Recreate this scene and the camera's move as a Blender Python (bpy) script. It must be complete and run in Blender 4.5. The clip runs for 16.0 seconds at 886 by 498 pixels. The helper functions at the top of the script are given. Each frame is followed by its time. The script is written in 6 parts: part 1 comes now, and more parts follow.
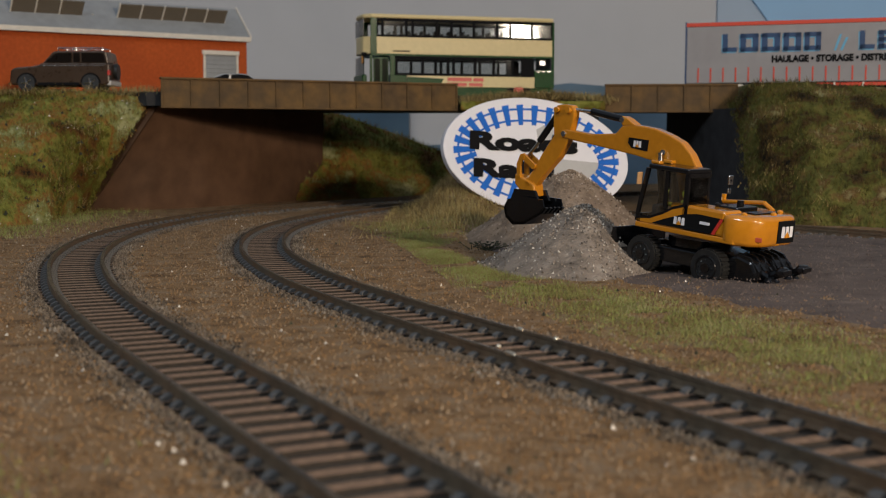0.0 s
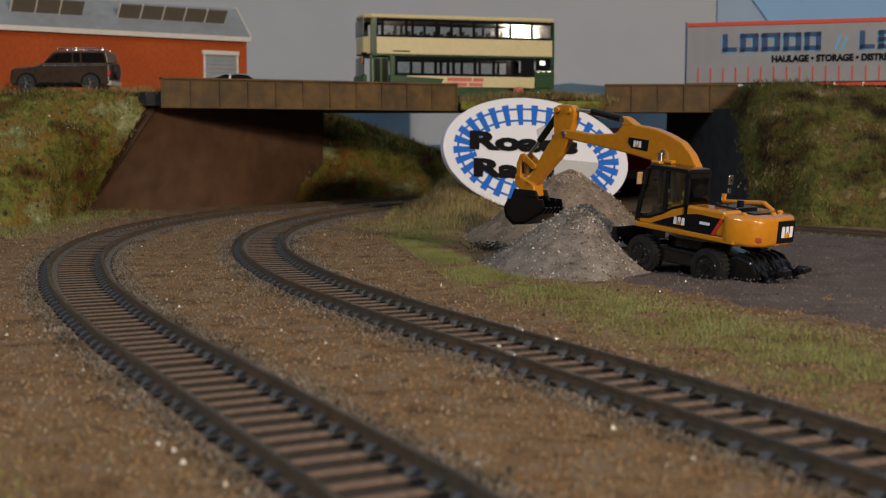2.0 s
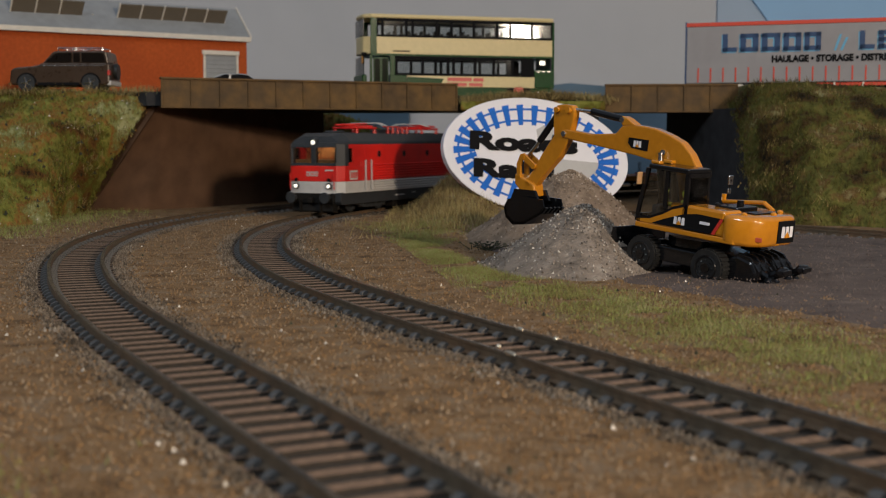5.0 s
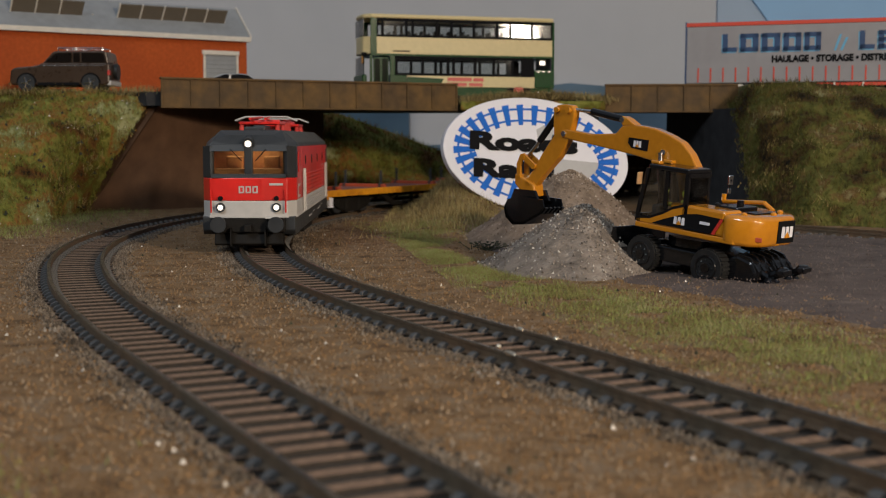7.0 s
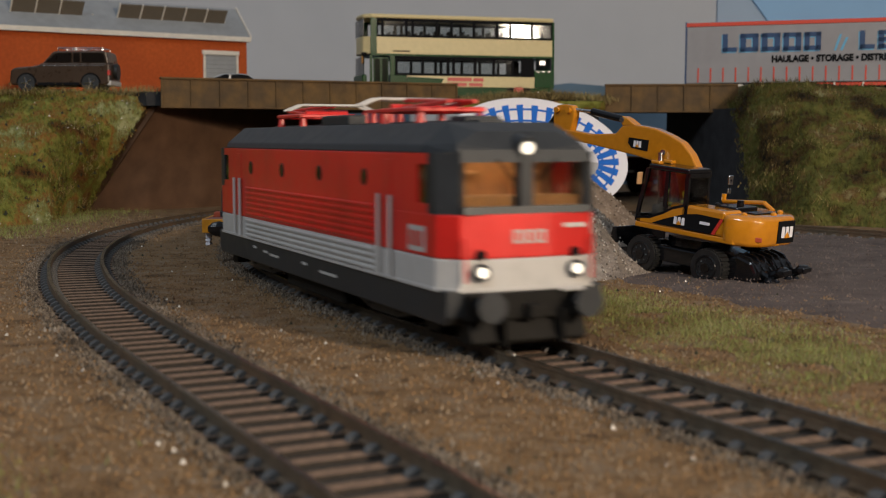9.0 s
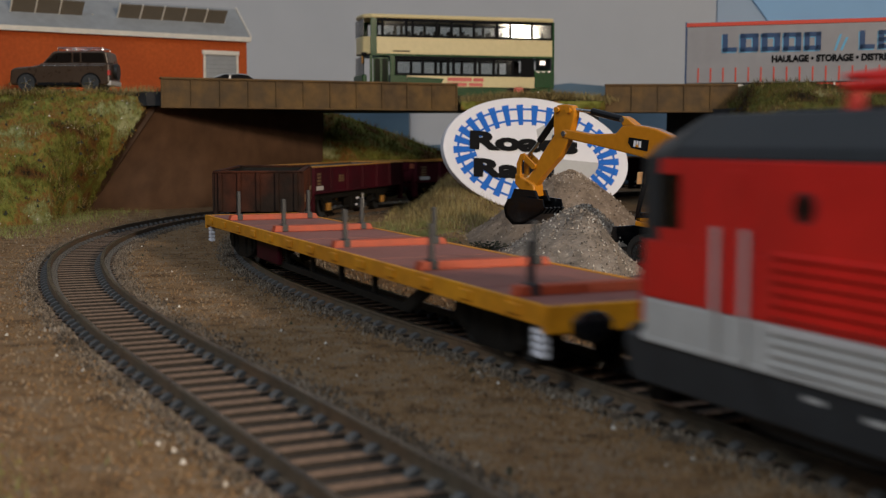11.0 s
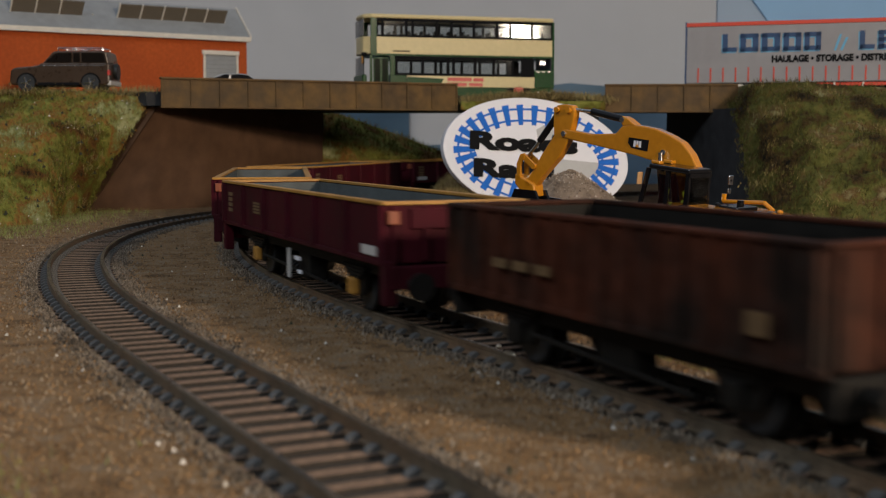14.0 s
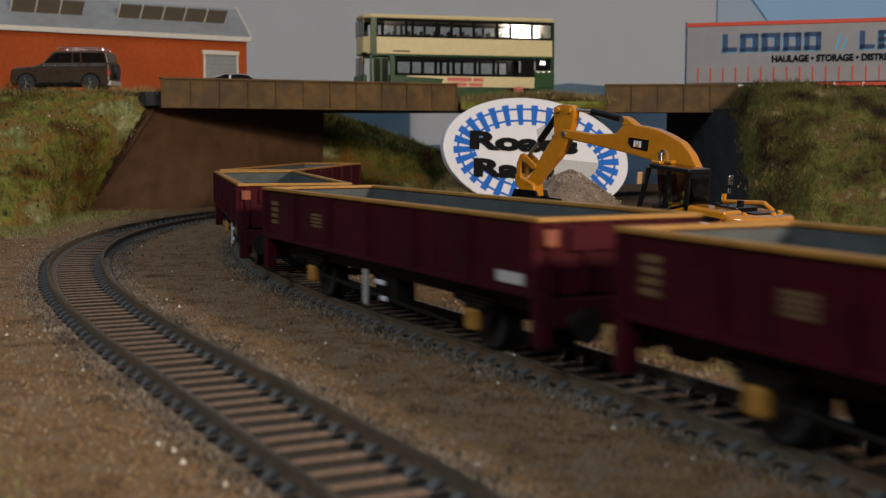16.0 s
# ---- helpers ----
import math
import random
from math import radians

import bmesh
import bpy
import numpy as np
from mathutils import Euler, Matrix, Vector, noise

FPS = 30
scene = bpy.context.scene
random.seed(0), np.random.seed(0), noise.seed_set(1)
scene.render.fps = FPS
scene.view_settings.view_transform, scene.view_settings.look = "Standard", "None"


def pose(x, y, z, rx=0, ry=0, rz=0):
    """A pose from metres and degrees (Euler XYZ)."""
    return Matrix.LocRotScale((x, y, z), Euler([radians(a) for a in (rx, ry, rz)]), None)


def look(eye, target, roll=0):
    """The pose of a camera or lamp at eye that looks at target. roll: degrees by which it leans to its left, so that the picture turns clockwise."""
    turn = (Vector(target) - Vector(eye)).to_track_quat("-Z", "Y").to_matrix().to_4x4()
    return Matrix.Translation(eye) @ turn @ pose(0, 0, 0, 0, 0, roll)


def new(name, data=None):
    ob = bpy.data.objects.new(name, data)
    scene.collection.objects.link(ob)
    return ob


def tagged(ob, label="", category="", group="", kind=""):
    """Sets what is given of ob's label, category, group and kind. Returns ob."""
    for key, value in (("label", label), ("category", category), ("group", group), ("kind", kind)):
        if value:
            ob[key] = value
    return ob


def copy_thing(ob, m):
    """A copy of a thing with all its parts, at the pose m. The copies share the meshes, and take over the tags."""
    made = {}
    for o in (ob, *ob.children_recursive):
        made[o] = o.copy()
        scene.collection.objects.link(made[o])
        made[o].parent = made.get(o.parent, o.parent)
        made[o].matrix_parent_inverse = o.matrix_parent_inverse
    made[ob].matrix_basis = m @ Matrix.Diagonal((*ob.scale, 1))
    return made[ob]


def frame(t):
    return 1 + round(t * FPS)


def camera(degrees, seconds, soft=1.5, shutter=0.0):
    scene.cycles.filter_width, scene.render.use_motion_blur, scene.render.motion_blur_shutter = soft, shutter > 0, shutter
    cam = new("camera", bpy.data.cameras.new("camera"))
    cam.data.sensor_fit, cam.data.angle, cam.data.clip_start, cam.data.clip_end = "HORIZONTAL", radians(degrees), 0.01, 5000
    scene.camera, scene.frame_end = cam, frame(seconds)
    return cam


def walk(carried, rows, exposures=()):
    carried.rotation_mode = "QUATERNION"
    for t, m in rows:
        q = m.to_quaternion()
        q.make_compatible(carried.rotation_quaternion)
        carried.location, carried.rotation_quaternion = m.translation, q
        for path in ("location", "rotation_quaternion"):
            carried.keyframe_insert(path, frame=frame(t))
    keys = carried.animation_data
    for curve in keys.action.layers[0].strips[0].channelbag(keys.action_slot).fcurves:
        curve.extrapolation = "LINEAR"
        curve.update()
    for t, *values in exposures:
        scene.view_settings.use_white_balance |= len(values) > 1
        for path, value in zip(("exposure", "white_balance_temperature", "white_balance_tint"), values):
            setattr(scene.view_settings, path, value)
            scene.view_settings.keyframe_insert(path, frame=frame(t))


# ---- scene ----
# A model railway at an exhibition, in its true (small) size. z = 0 is the top of the sleepers.
# ---- camera ----
cam = camera(40.94, 16.0, soft=1.1, shutter=0.9)
EYE = Vector((0, 0, 0.0422))
TILT = 90 - 5.278
walk(cam, [(0, pose(*EYE, TILT)), (16, pose(*EYE, TILT))])
cam.data.dof.use_dof = True
cam.data.dof.focus_distance = 0.40
cam.data.dof.aperture_fstop = 40

# ---- light: cool hall light from above, one low warm layout lamp in front ----
world = bpy.data.worlds.new("hall_light")
scene.world = world
world.use_nodes = True
# the hall: bright ceiling, dark surroundings
wt = world.node_tree
wco, wsep, wmap, wramp = [wt.nodes.new("ShaderNode" + k) for k in ("TexCoord", "SeparateXYZ", "MapRange", "ValToRGB")]
wt.links.new(wco.outputs["Generated"], wsep.inputs[0])
wt.links.new(wsep.outputs["Z"], wmap.inputs["Value"])
wmap.inputs["From Min"].default_value, wmap.inputs["From Max"].default_value = 0.0, 1.0
wt.links.new(wmap.outputs["Result"], wramp.inputs["Fac"])
wramp.color_ramp.elements[0].position, wramp.color_ramp.elements[0].color = 0.08, (0.045, 0.047, 0.05, 1)
wramp.color_ramp.elements[1].position, wramp.color_ramp.elements[1].color = 0.75, (0.26, 0.31, 0.38, 1)
wt.links.new(wramp.outputs["Color"], wt.nodes["Background"].inputs[0])
wt.nodes["Background"].inputs[1].default_value = 0.80


def lamp(name, eye, target, watts, size, colour):
    data = bpy.data.lights.new(name, "AREA")
    data.energy, data.size, data.color = watts, size, colour
    ob = new(name, data)
    ob.matrix_world = look(eye, target)
    return ob


lamp("layout_lamp", (0.565, -0.40, 0.30), (0, 0.55, 0.03), 7.6, 0.07, (1.0, 0.82, 0.62))
lamp("corner_lamp", (0.94, -0.40, 0.25), (0, 0.7, 0.06), 1.6, 0.05, (1.0, 0.84, 0.66))
lamp("hall_lamp", (-0.62, -0.78, 0.98), (0, 0.5, 0.03), 9.2, 0.45, (0.86, 0.94, 1.0))
scene.view_settings.exposure = 0.0


# ---- materials ----
def material(name, colour, rough=0.6, metal=0.0, vary=0.25, scale=300.0, bump=0.0, bump_scale=900.0, coat=0.0,
             second=None, patch=40.0, island=0.0, spec=0.5):
    """Principled surface with fine grain and broad patches of wear."""
    m = bpy.data.materials.new(name)
    m.use_nodes = True
    nt = m.node_tree
    b = nt.nodes["Principled BSDF"]
    b.inputs["Roughness"].default_value, b.inputs["Metallic"].default_value = rough, metal
    b.inputs["Coat Weight"].default_value = coat
    b.inputs["Coat Roughness"].default_value = 0.08
    b.inputs["Specular IOR Level"].default_value = spec
    co = nt.nodes.new("ShaderNodeTexCoord")
    n1 = nt.nodes.new("ShaderNodeTexNoise")
    n1.inputs["Scale"].default_value, n1.inputs["Detail"].default_value = scale, 5
    n2 = nt.nodes.new("ShaderNodeTexNoise")
    n2.inputs["Scale"].default_value, n2.inputs["Detail"].default_value = patch, 4
    nt.links.new(co.outputs["Object"], n1.inputs["Vector"])
    nt.links.new(co.outputs["Object"], n2.inputs["Vector"])
    mix = nt.nodes.new("ShaderNodeMix")
    mix.data_type = "RGBA"
    r2 = nt.nodes.new("ShaderNodeMapRange")
    r2.inputs["From Min"].default_value, r2.inputs["From Max"].default_value = 0.40, 0.62
    nt.links.new(n2.outputs["Fac"], r2.inputs["Value"])
    nt.links.new(r2.outputs["Result"], mix.inputs["Factor"])
    c2 = second or tuple(c * (1 - 0.6 * vary) for c in colour)
    mix.inputs["A"].default_value, mix.inputs["B"].default_value = (*colour, 1), (*c2, 1)
    hsv = nt.nodes.new("ShaderNodeHueSaturation")
    nt.links.new(mix.outputs["Result"], hsv.inputs["Color"])
    r1 = nt.nodes.new("ShaderNodeMapRange")
    r1.inputs["From Min"].default_value, r1.inputs["From Max"].default_value = 0.3, 0.7
    r1.inputs["To Min"].default_value, r1.inputs["To Max"].default_value = 1 - vary, 1 + vary
    nt.links.new(n1.outputs["Fac"], r1.inputs["Value"])
    value = r1.outputs["Result"]
    if island:
        g = nt.nodes.new("ShaderNodeNewGeometry")
        ri = nt.nodes.new("ShaderNodeMapRange")
        ri.inputs["To Min"].default_value, ri.inputs["To Max"].default_value = 1 - island, 1 + island
        nt.links.new(g.outputs["Random Per Island"], ri.inputs["Value"])
        mu = nt.nodes.new("ShaderNodeMath")
        mu.operation = "MULTIPLY"
        nt.links.new(value, mu.inputs[0])
        nt.links.new(ri.outputs["Result"], mu.inputs[1])
        value = mu.outputs[0]
    nt.links.new(value, hsv.inputs["Value"])
    nt.links.new(hsv.outputs["Color"], b.inputs["Base Color"])
    rr = nt.nodes.new("ShaderNodeMapRange")
    rr.inputs["To Min"].default_value, rr.inputs["To Max"].default_value = max(rough - 0.1, 0.03), min(rough + 0.1, 1)
    nt.links.new(n1.outputs["Fac"], rr.inputs["Value"])
    nt.links.new(rr.outputs["Result"], b.inputs["Roughness"])
    if bump:
        nb = nt.nodes.new("ShaderNodeTexNoise")
        nb.inputs["Scale"].default_value, nb.inputs["Detail"].default_value = bump_scale, 4
        nt.links.new(co.outputs["Object"], nb.inputs["Vector"])
        bp = nt.nodes.new("ShaderNodeBump")
        bp.inputs["Strength"].default_value, bp.inputs["Distance"].default_value = bump, 0.0006
        nt.links.new(nb.outputs["Fac"], bp.inputs["Height"])
        nt.links.new(bp.outputs["Normal"], b.inputs["Normal"])
    return m


def ramp_material(name, stops, scale, rough=0.9, island=0.35, bump=0.0):
    """Patchy colour of several tones, with a shift from one small piece to the next."""
    m = bpy.data.materials.new(name)
    m.use_nodes = True
    nt = m.node_tree
    b = nt.nodes["Principled BSDF"]
    b.inputs["Roughness"].default_value = rough
    b.inputs["Specular IOR Level"].default_value = 0.2
    g = nt.nodes.new("ShaderNodeNewGeometry")
    n = nt.nodes.new("ShaderNodeTexNoise")
    n.inputs["Scale"].default_value, n.inputs["Detail"].default_value, n.inputs["Roughness"].default_value = scale, 6, 0.62
    nt.links.new(g.outputs["Position"], n.inputs["Vector"])
    add = nt.nodes.new("ShaderNodeMath")
    add.operation = "MULTIPLY_ADD"
    add.inputs[1].default_value = island
    nt.links.new(g.outputs["Random Per Island"], add.inputs[0])
    off = nt.nodes.new("ShaderNodeMath")
    off.operation = "SUBTRACT"
    off.inputs[1].default_value = island / 2
    nt.links.new(n.outputs["Fac"], off.inputs[0])
    nt.links.new(off.outputs[0], add.inputs[2])
    r = nt.nodes.new("ShaderNodeValToRGB")
    while len(r.color_ramp.elements) < len(stops):
        r.color_ramp.elements.new(0.5)
    for e, (p, c) in zip(r.color_ramp.elements, stops):
        e.position, e.color = p, (*c, 1)
    nt.links.new(add.outputs[0], r.inputs["Fac"])
    nt.links.new(r.outputs["Color"], b.inputs["Base Color"])
    if bump:
        nb = nt.nodes.new("ShaderNodeTexNoise")
        nb.inputs["Scale"].default_value, nb.inputs["Detail"].default_value = 1100, 4
        nt.links.new(g.outputs["Position"], nb.inputs["Vector"])
        bp = nt.nodes.new("ShaderNodeBump")
        bp.inputs["Strength"].default_value, bp.inputs["Distance"].default_value = bump, 0.0008
        nt.links.new(nb.outputs["Fac"], bp.inputs["Height"])
        nt.links.new(bp.outputs["Normal"], b.inputs["Normal"])
    return m


def glass_material(name, tint, gloss=0.1):
    m = bpy.data.materials.new(name)
    m.use_nodes = True
    nt = m.node_tree
    nt.nodes.remove(nt.nodes["Principled BSDF"])
    t = nt.nodes.new("ShaderNodeBsdfTransparent")
    t.inputs[0].default_value = (*tint, 1)
    gl = nt.nodes.new("ShaderNodeBsdfGlossy")
    gl.inputs["Roughness"].default_value = 0.05
    fr = nt.nodes.new("ShaderNodeFresnel")
    fr.inputs["IOR"].default_value = 1.45 + gloss
    mix = nt.nodes.new("ShaderNodeMixShader")
    nt.links.new(fr.outputs[0], mix.inputs[0])
    nt.links.new(t.outputs[0], mix.inputs[1])
    nt.links.new(gl.outputs[0], mix.inputs[2])
    nt.links.new(mix.outputs[0], nt.nodes["Material Output"].inputs[0])
    return m


def glow_material(name, colour, strength):
    m = bpy.data.materials.new(name)
    m.use_nodes = True
    b = m.node_tree.nodes["Principled BSDF"]
    b.inputs["Base Color"].default_value = (*colour, 1)
    b.inputs["Emission Color"].default_value = (*colour, 1)
    b.inputs["Emission Strength"].default_value = strength
    return m


EARTH = ramp_material("brown_ground_scatter", [(0.3, (0.06, 0.034, 0.017)), (0.42, (0.15, 0.088, 0.042)), (0.52, (0.22, 0.13, 0.062)), (0.6, (0.19, 0.13, 0.08)),
                                               (0.72, (0.29, 0.20, 0.115))], 130, bump=0.9, island=0.0)
GRAIN = ramp_material("mixed_stone_grains", [(0.1, (0.045, 0.027, 0.014)), (0.35, (0.16, 0.09, 0.04)), (0.55, (0.24, 0.14, 0.065)), (0.68, (0.20, 0.15, 0.10)),
                                             (0.88, (0.27, 0.21, 0.15)), (1.0, (0.46, 0.42, 0.36))], 60, island=0.6)
BALLAST = ramp_material("grey_brown_ballast_chips", [(0.1, (0.035, 0.029, 0.023)), (0.4, (0.095, 0.072, 0.052)), (0.62, (0.155, 0.12, 0.088)),
                                             (0.85, (0.21, 0.175, 0.14)), (1.0, (0.38, 0.35, 0.31))], 60, island=0.6)
YARD = ramp_material("grey_purple_yard_dirt", [(0.25, (0.045, 0.034, 0.031)), (0.42, (0.10, 0.077, 0.069)), (0.55, (0.115, 0.088, 0.078)), (0.75, (0.17, 0.135, 0.12))], 70,
                     bump=0.7, island=0.0)
GRAVEL = ramp_material("grey_brown_gravel", [(0.15, (0.10, 0.07, 0.05)), (0.5, (0.24, 0.178, 0.13)), (0.7, (0.31, 0.24, 0.185)), (0.95, (0.46, 0.39, 0.33))],
                       160, bump=1.0, island=0.8)
GREYHEAP = ramp_material("grey_gravel", [(0.15, (0.085, 0.068, 0.055)), (0.5, (0.25, 0.205, 0.168)), (0.7, (0.33, 0.285, 0.24)), (0.95, (0.52, 0.48, 0.43))],
                         160, bump=1.0, island=0.85)
TURF = ramp_material("green_grass_fibres", [(0.2, (0.12, 0.085, 0.035)), (0.36, (0.19, 0.145, 0.055)), (0.47, (0.17, 0.20, 0.055)), (0.58, (0.22, 0.265, 0.075)), (0.72, (0.26, 0.24, 0.10)), (0.9, (0.36, 0.34, 0.18))], 48,
                     island=0.5)
BANKGREEN = ramp_material("mottled_green_brown_scatter", [(0.33, (0.014, 0.011, 0.004)), (0.40, (0.13, 0.058, 0.014)), (0.455, (0.105, 0.105, 0.016)),
                                                    (0.51, (0.20, 0.20, 0.042)), (0.56, (0.24, 0.105, 0.026)), (0.61, (0.19, 0.20, 0.06)), (0.70, (0.42, 0.41, 0.22))], 26, island=0.12, bump=0.8)
# olive bank tones, darkened to stand in for the weaker light there
BANKOLIVE_DIM = ramp_material("olive_scatter_with_shade", [(0.33, (0.010, 0.009, 0.004)), (0.42, (0.06, 0.034, 0.010)), (0.48, (0.066, 0.066, 0.013)),
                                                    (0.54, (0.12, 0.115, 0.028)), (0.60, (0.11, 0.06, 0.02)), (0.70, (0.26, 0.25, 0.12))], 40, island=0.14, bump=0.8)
STRAW = ramp_material("dry_straw_grass", [(0.2, (0.11, 0.075, 0.03)), (0.5, (0.24, 0.175, 0.07)), (0.7, (0.34, 0.27, 0.12)), (0.9, (0.30, 0.30, 0.11))], 40,
                      island=0.45)
# dark bed colour, also painted on the sleeper sides as shade
BED_AND_SHADE = material("dark_bed_and_sleeper_shade", (0.030, 0.021, 0.014), 0.9, vary=0.4, scale=900, bump=0.5)
SLEEPER = material("dusty_brown_sleeper", (0.215, 0.128, 0.080), 0.85, vary=0.4, scale=700, bump=0.5, second=(0.14, 0.088, 0.056), patch=25)
CHAIR = material("dark_grey_rail_chair", (0.085, 0.082, 0.080), 0.65, vary=0.3)
RAIL = material("rusty_rail_side", (0.095, 0.072, 0.048), 0.6, vary=0.3, scale=500, bump=0.2, second=(0.12, 0.072, 0.040))
RAILTOP = material("worn_rail_head", (0.17, 0.13, 0.085), 0.30, metal=0.85, vary=0.3, scale=900, second=(0.06, 0.045, 0.028), patch=90)
# bright metal for the beads added to make the rail glints
GLINTMETAL = material("bright_glint_metal", (0.80, 0.70, 0.55), 0.38, metal=1.0, vary=0.1)
GIRDER = material("rusty_bronze_girder", (0.115, 0.064, 0.020), 0.6, vary=0.3, scale=160, bump=0.25, second=(0.075, 0.044, 0.018), patch=60, spec=0.25)
WALLBROWN = material("brown_painted_abutment", (0.115, 0.062, 0.036), 0.8, vary=0.18, scale=90, bump=0.3, second=(0.09, 0.05, 0.03), patch=14, spec=0.15)
WALLGREY = material("dark_grey_abutment", (0.038, 0.038, 0.041), 0.8, vary=0.25, scale=120, bump=0.4, spec=0.15)
ASPHALT = material("road_asphalt", (0.06, 0.058, 0.055), 0.9, vary=0.3, scale=900, bump=0.5)
SKY = material("painted_sky_board", (0.46, 0.47, 0.50), 0.9, vary=0.03, scale=20, second=(0.43, 0.445, 0.48), patch=4)
SKYBLUE = material("pale_blue_sky_paper", (0.27, 0.46, 0.70), 0.9, vary=0.03, scale=20, patch=5)
SKYHAZE = material("hazy_sky_paper", (0.34, 0.43, 0.55), 0.9, vary=0.03, scale=20, patch=5)
HILLBLUE = material("slate_blue_hill_paint", (0.13, 0.20, 0.28), 0.9, vary=0.08, scale=30, second=(0.09, 0.15, 0.21), patch=9)
YELLOW = material("glossy_machine_yellow", (0.52, 0.20, 0.010), 0.18, vary=0.06, scale=500, coat=0.7, second=(0.48, 0.18, 0.008), patch=60)
BLACK = material("gloss_black_paint", (0.006, 0.006, 0.007), 0.16, vary=0.2)
FADED = material("faded_lettering", (0.13, 0.075, 0.03), 0.7, vary=0.3)
ENDPLATE = material("orange_red_end_plate", (0.21, 0.05, 0.018), 0.55, vary=0.2)
RUBBER = material("black_rubber", (0.012, 0.012, 0.012), 0.5, vary=0.3, bump=0.3)
DARK = material("sooty_underframe_black", (0.009, 0.0075, 0.006), 0.7, vary=0.35, bump=0.3, spec=0.2)
STEEL = material("bright_steel", (0.6, 0.6, 0.6), 0.25, metal=1.0, vary=0.1)
WHITE = material("white_plastic", (0.70, 0.69, 0.74), 0.6, vary=0.02, scale=200, spec=0.2)
BLUE = material("blue_print", (0.02, 0.13, 0.52), 0.75, vary=0.08, spec=0.12)
INK = material("black_print", (0.006, 0.006, 0.007), 0.75, vary=0.1, spec=0.1)
SIGNGREY = material("grey_print", (0.36, 0.36, 0.37), 0.5, vary=0.04)
RED = material("traffic_red_paint", (0.70, 0.018, 0.012), 0.38, vary=0.05, scale=300, coat=0.15, second=(0.52, 0.014, 0.01), patch=30)
PALE = material("light_grey_paint", (0.47, 0.45, 0.43), 0.45, vary=0.06, scale=300)
SLATE = material("slate_grey_paint", (0.028, 0.030, 0.033), 0.45, vary=0.15, scale=250, spec=0.35)
MAROON = material("maroon_wagon_paint", (0.047, 0.0035, 0.008), 0.62, vary=0.22, scale=250, second=(0.033, 0.004, 0.007), patch=40, spec=0.1)
RUSTY = material("weathered_brown_wagon", (0.056, 0.016, 0.008), 0.75, vary=0.35, scale=260, bump=0.3, second=(0.014, 0.009, 0.007), patch=40, spec=0.12)
WAGONGREY = material("wagon_floor_grey", (0.07, 0.08, 0.082), 0.75, vary=0.25, scale=200, bump=0.3)
GOLD = material("yellow_lining_paint", (0.36, 0.17, 0.028), 0.5, vary=0.2)
OCHRE = material("ochre_yellow_sole_bar", (0.64, 0.265, 0.012), 0.5, vary=0.18, scale=350, second=(0.50, 0.19, 0.010), patch=60, spec=0.3)
DECKRED = material("faded_red_brown_deck", (0.235, 0.085, 0.07), 0.7, vary=0.15, scale=260, bump=0.2, second=(0.19, 0.07, 0.055), patch=35)
ORANGE = material("orange_red_bolster", (0.36, 0.055, 0.018), 0.55, vary=0.15)
BUSGREEN = material("dark_green_bus_paint", (0.008, 0.050, 0.012), 0.30, vary=0.08, spec=0.10)
CREAM = material("cream_bus_paint", (0.60, 0.49, 0.26), 0.40, vary=0.04, spec=0.25)
BUSRED = material("red_lettering", (0.5, 0.03, 0.02), 0.4, vary=0.08)
SEAT = material("dark_seat_moulding", (0.05, 0.05, 0.055), 0.7)
BRICK = material("orange_red_brick_paper", (0.42, 0.085, 0.020), 0.85, vary=0.14, scale=420, bump=0.15, second=(0.36, 0.07, 0.018), patch=18, spec=0.15)
ROOFGREY = material("grey_roof_sheet", (0.27, 0.28, 0.29), 0.7, vary=0.1, scale=150)
SKYLIGHT = material("brownish_skylight", (0.14, 0.115, 0.085), 0.4, vary=0.15, scale=60)
OFFWHITE = material("off_white_trim", (0.62, 0.57, 0.50), 0.6, vary=0.08)
CARBROWN = material("dark_bronze_car_paint", (0.042, 0.024, 0.013), 0.3, vary=0.1, coat=0.2, spec=0.4)
SILVER = material("silver_car_paint", (0.42, 0.43, 0.45), 0.35, metal=0.4, vary=0.05)
CURTAIN = material("grey_trailer_curtain", (0.28, 0.275, 0.29), 0.65, vary=0.05, scale=120, second=(0.255, 0.25, 0.265), patch=20, spec=0.2)
NAVY = material("navy_lettering", (0.012, 0.045, 0.13), 0.5, vary=0.08)
SKYINK = material("light_blue_letter_edge", (0.10, 0.34, 0.55), 0.5, vary=0.08)
STRIPE = material("red_trailer_stripe", (0.55, 0.05, 0.02), 0.5, vary=0.06)
SKIN = material("figure_lime_vest", (0.50, 0.55, 0.02), 0.6, vary=0.1)
CABTAN = material("tan_cab_interior", (0.42, 0.24, 0.11), 0.7, vary=0.2)
TWIG = material("dark_weed", (0.03, 0.03, 0.012), 0.8, vary=0.3)
CLEAR = glass_material("clear_glass", (0.86, 0.88, 0.88))
SMOKED = glass_material("smoked_glass", (0.45, 0.45, 0.45), 0.1)
WARMGLASS = glass_material("cab_glass", (0.85, 0.80, 0.72))
HEADLAMP = glow_material("lit_headlamp", (1.0, 0.93, 0.80), 1.0)
CABLAMP = glow_material("lit_cab_strip", (1.0, 0.76, 0.48), 3.2)


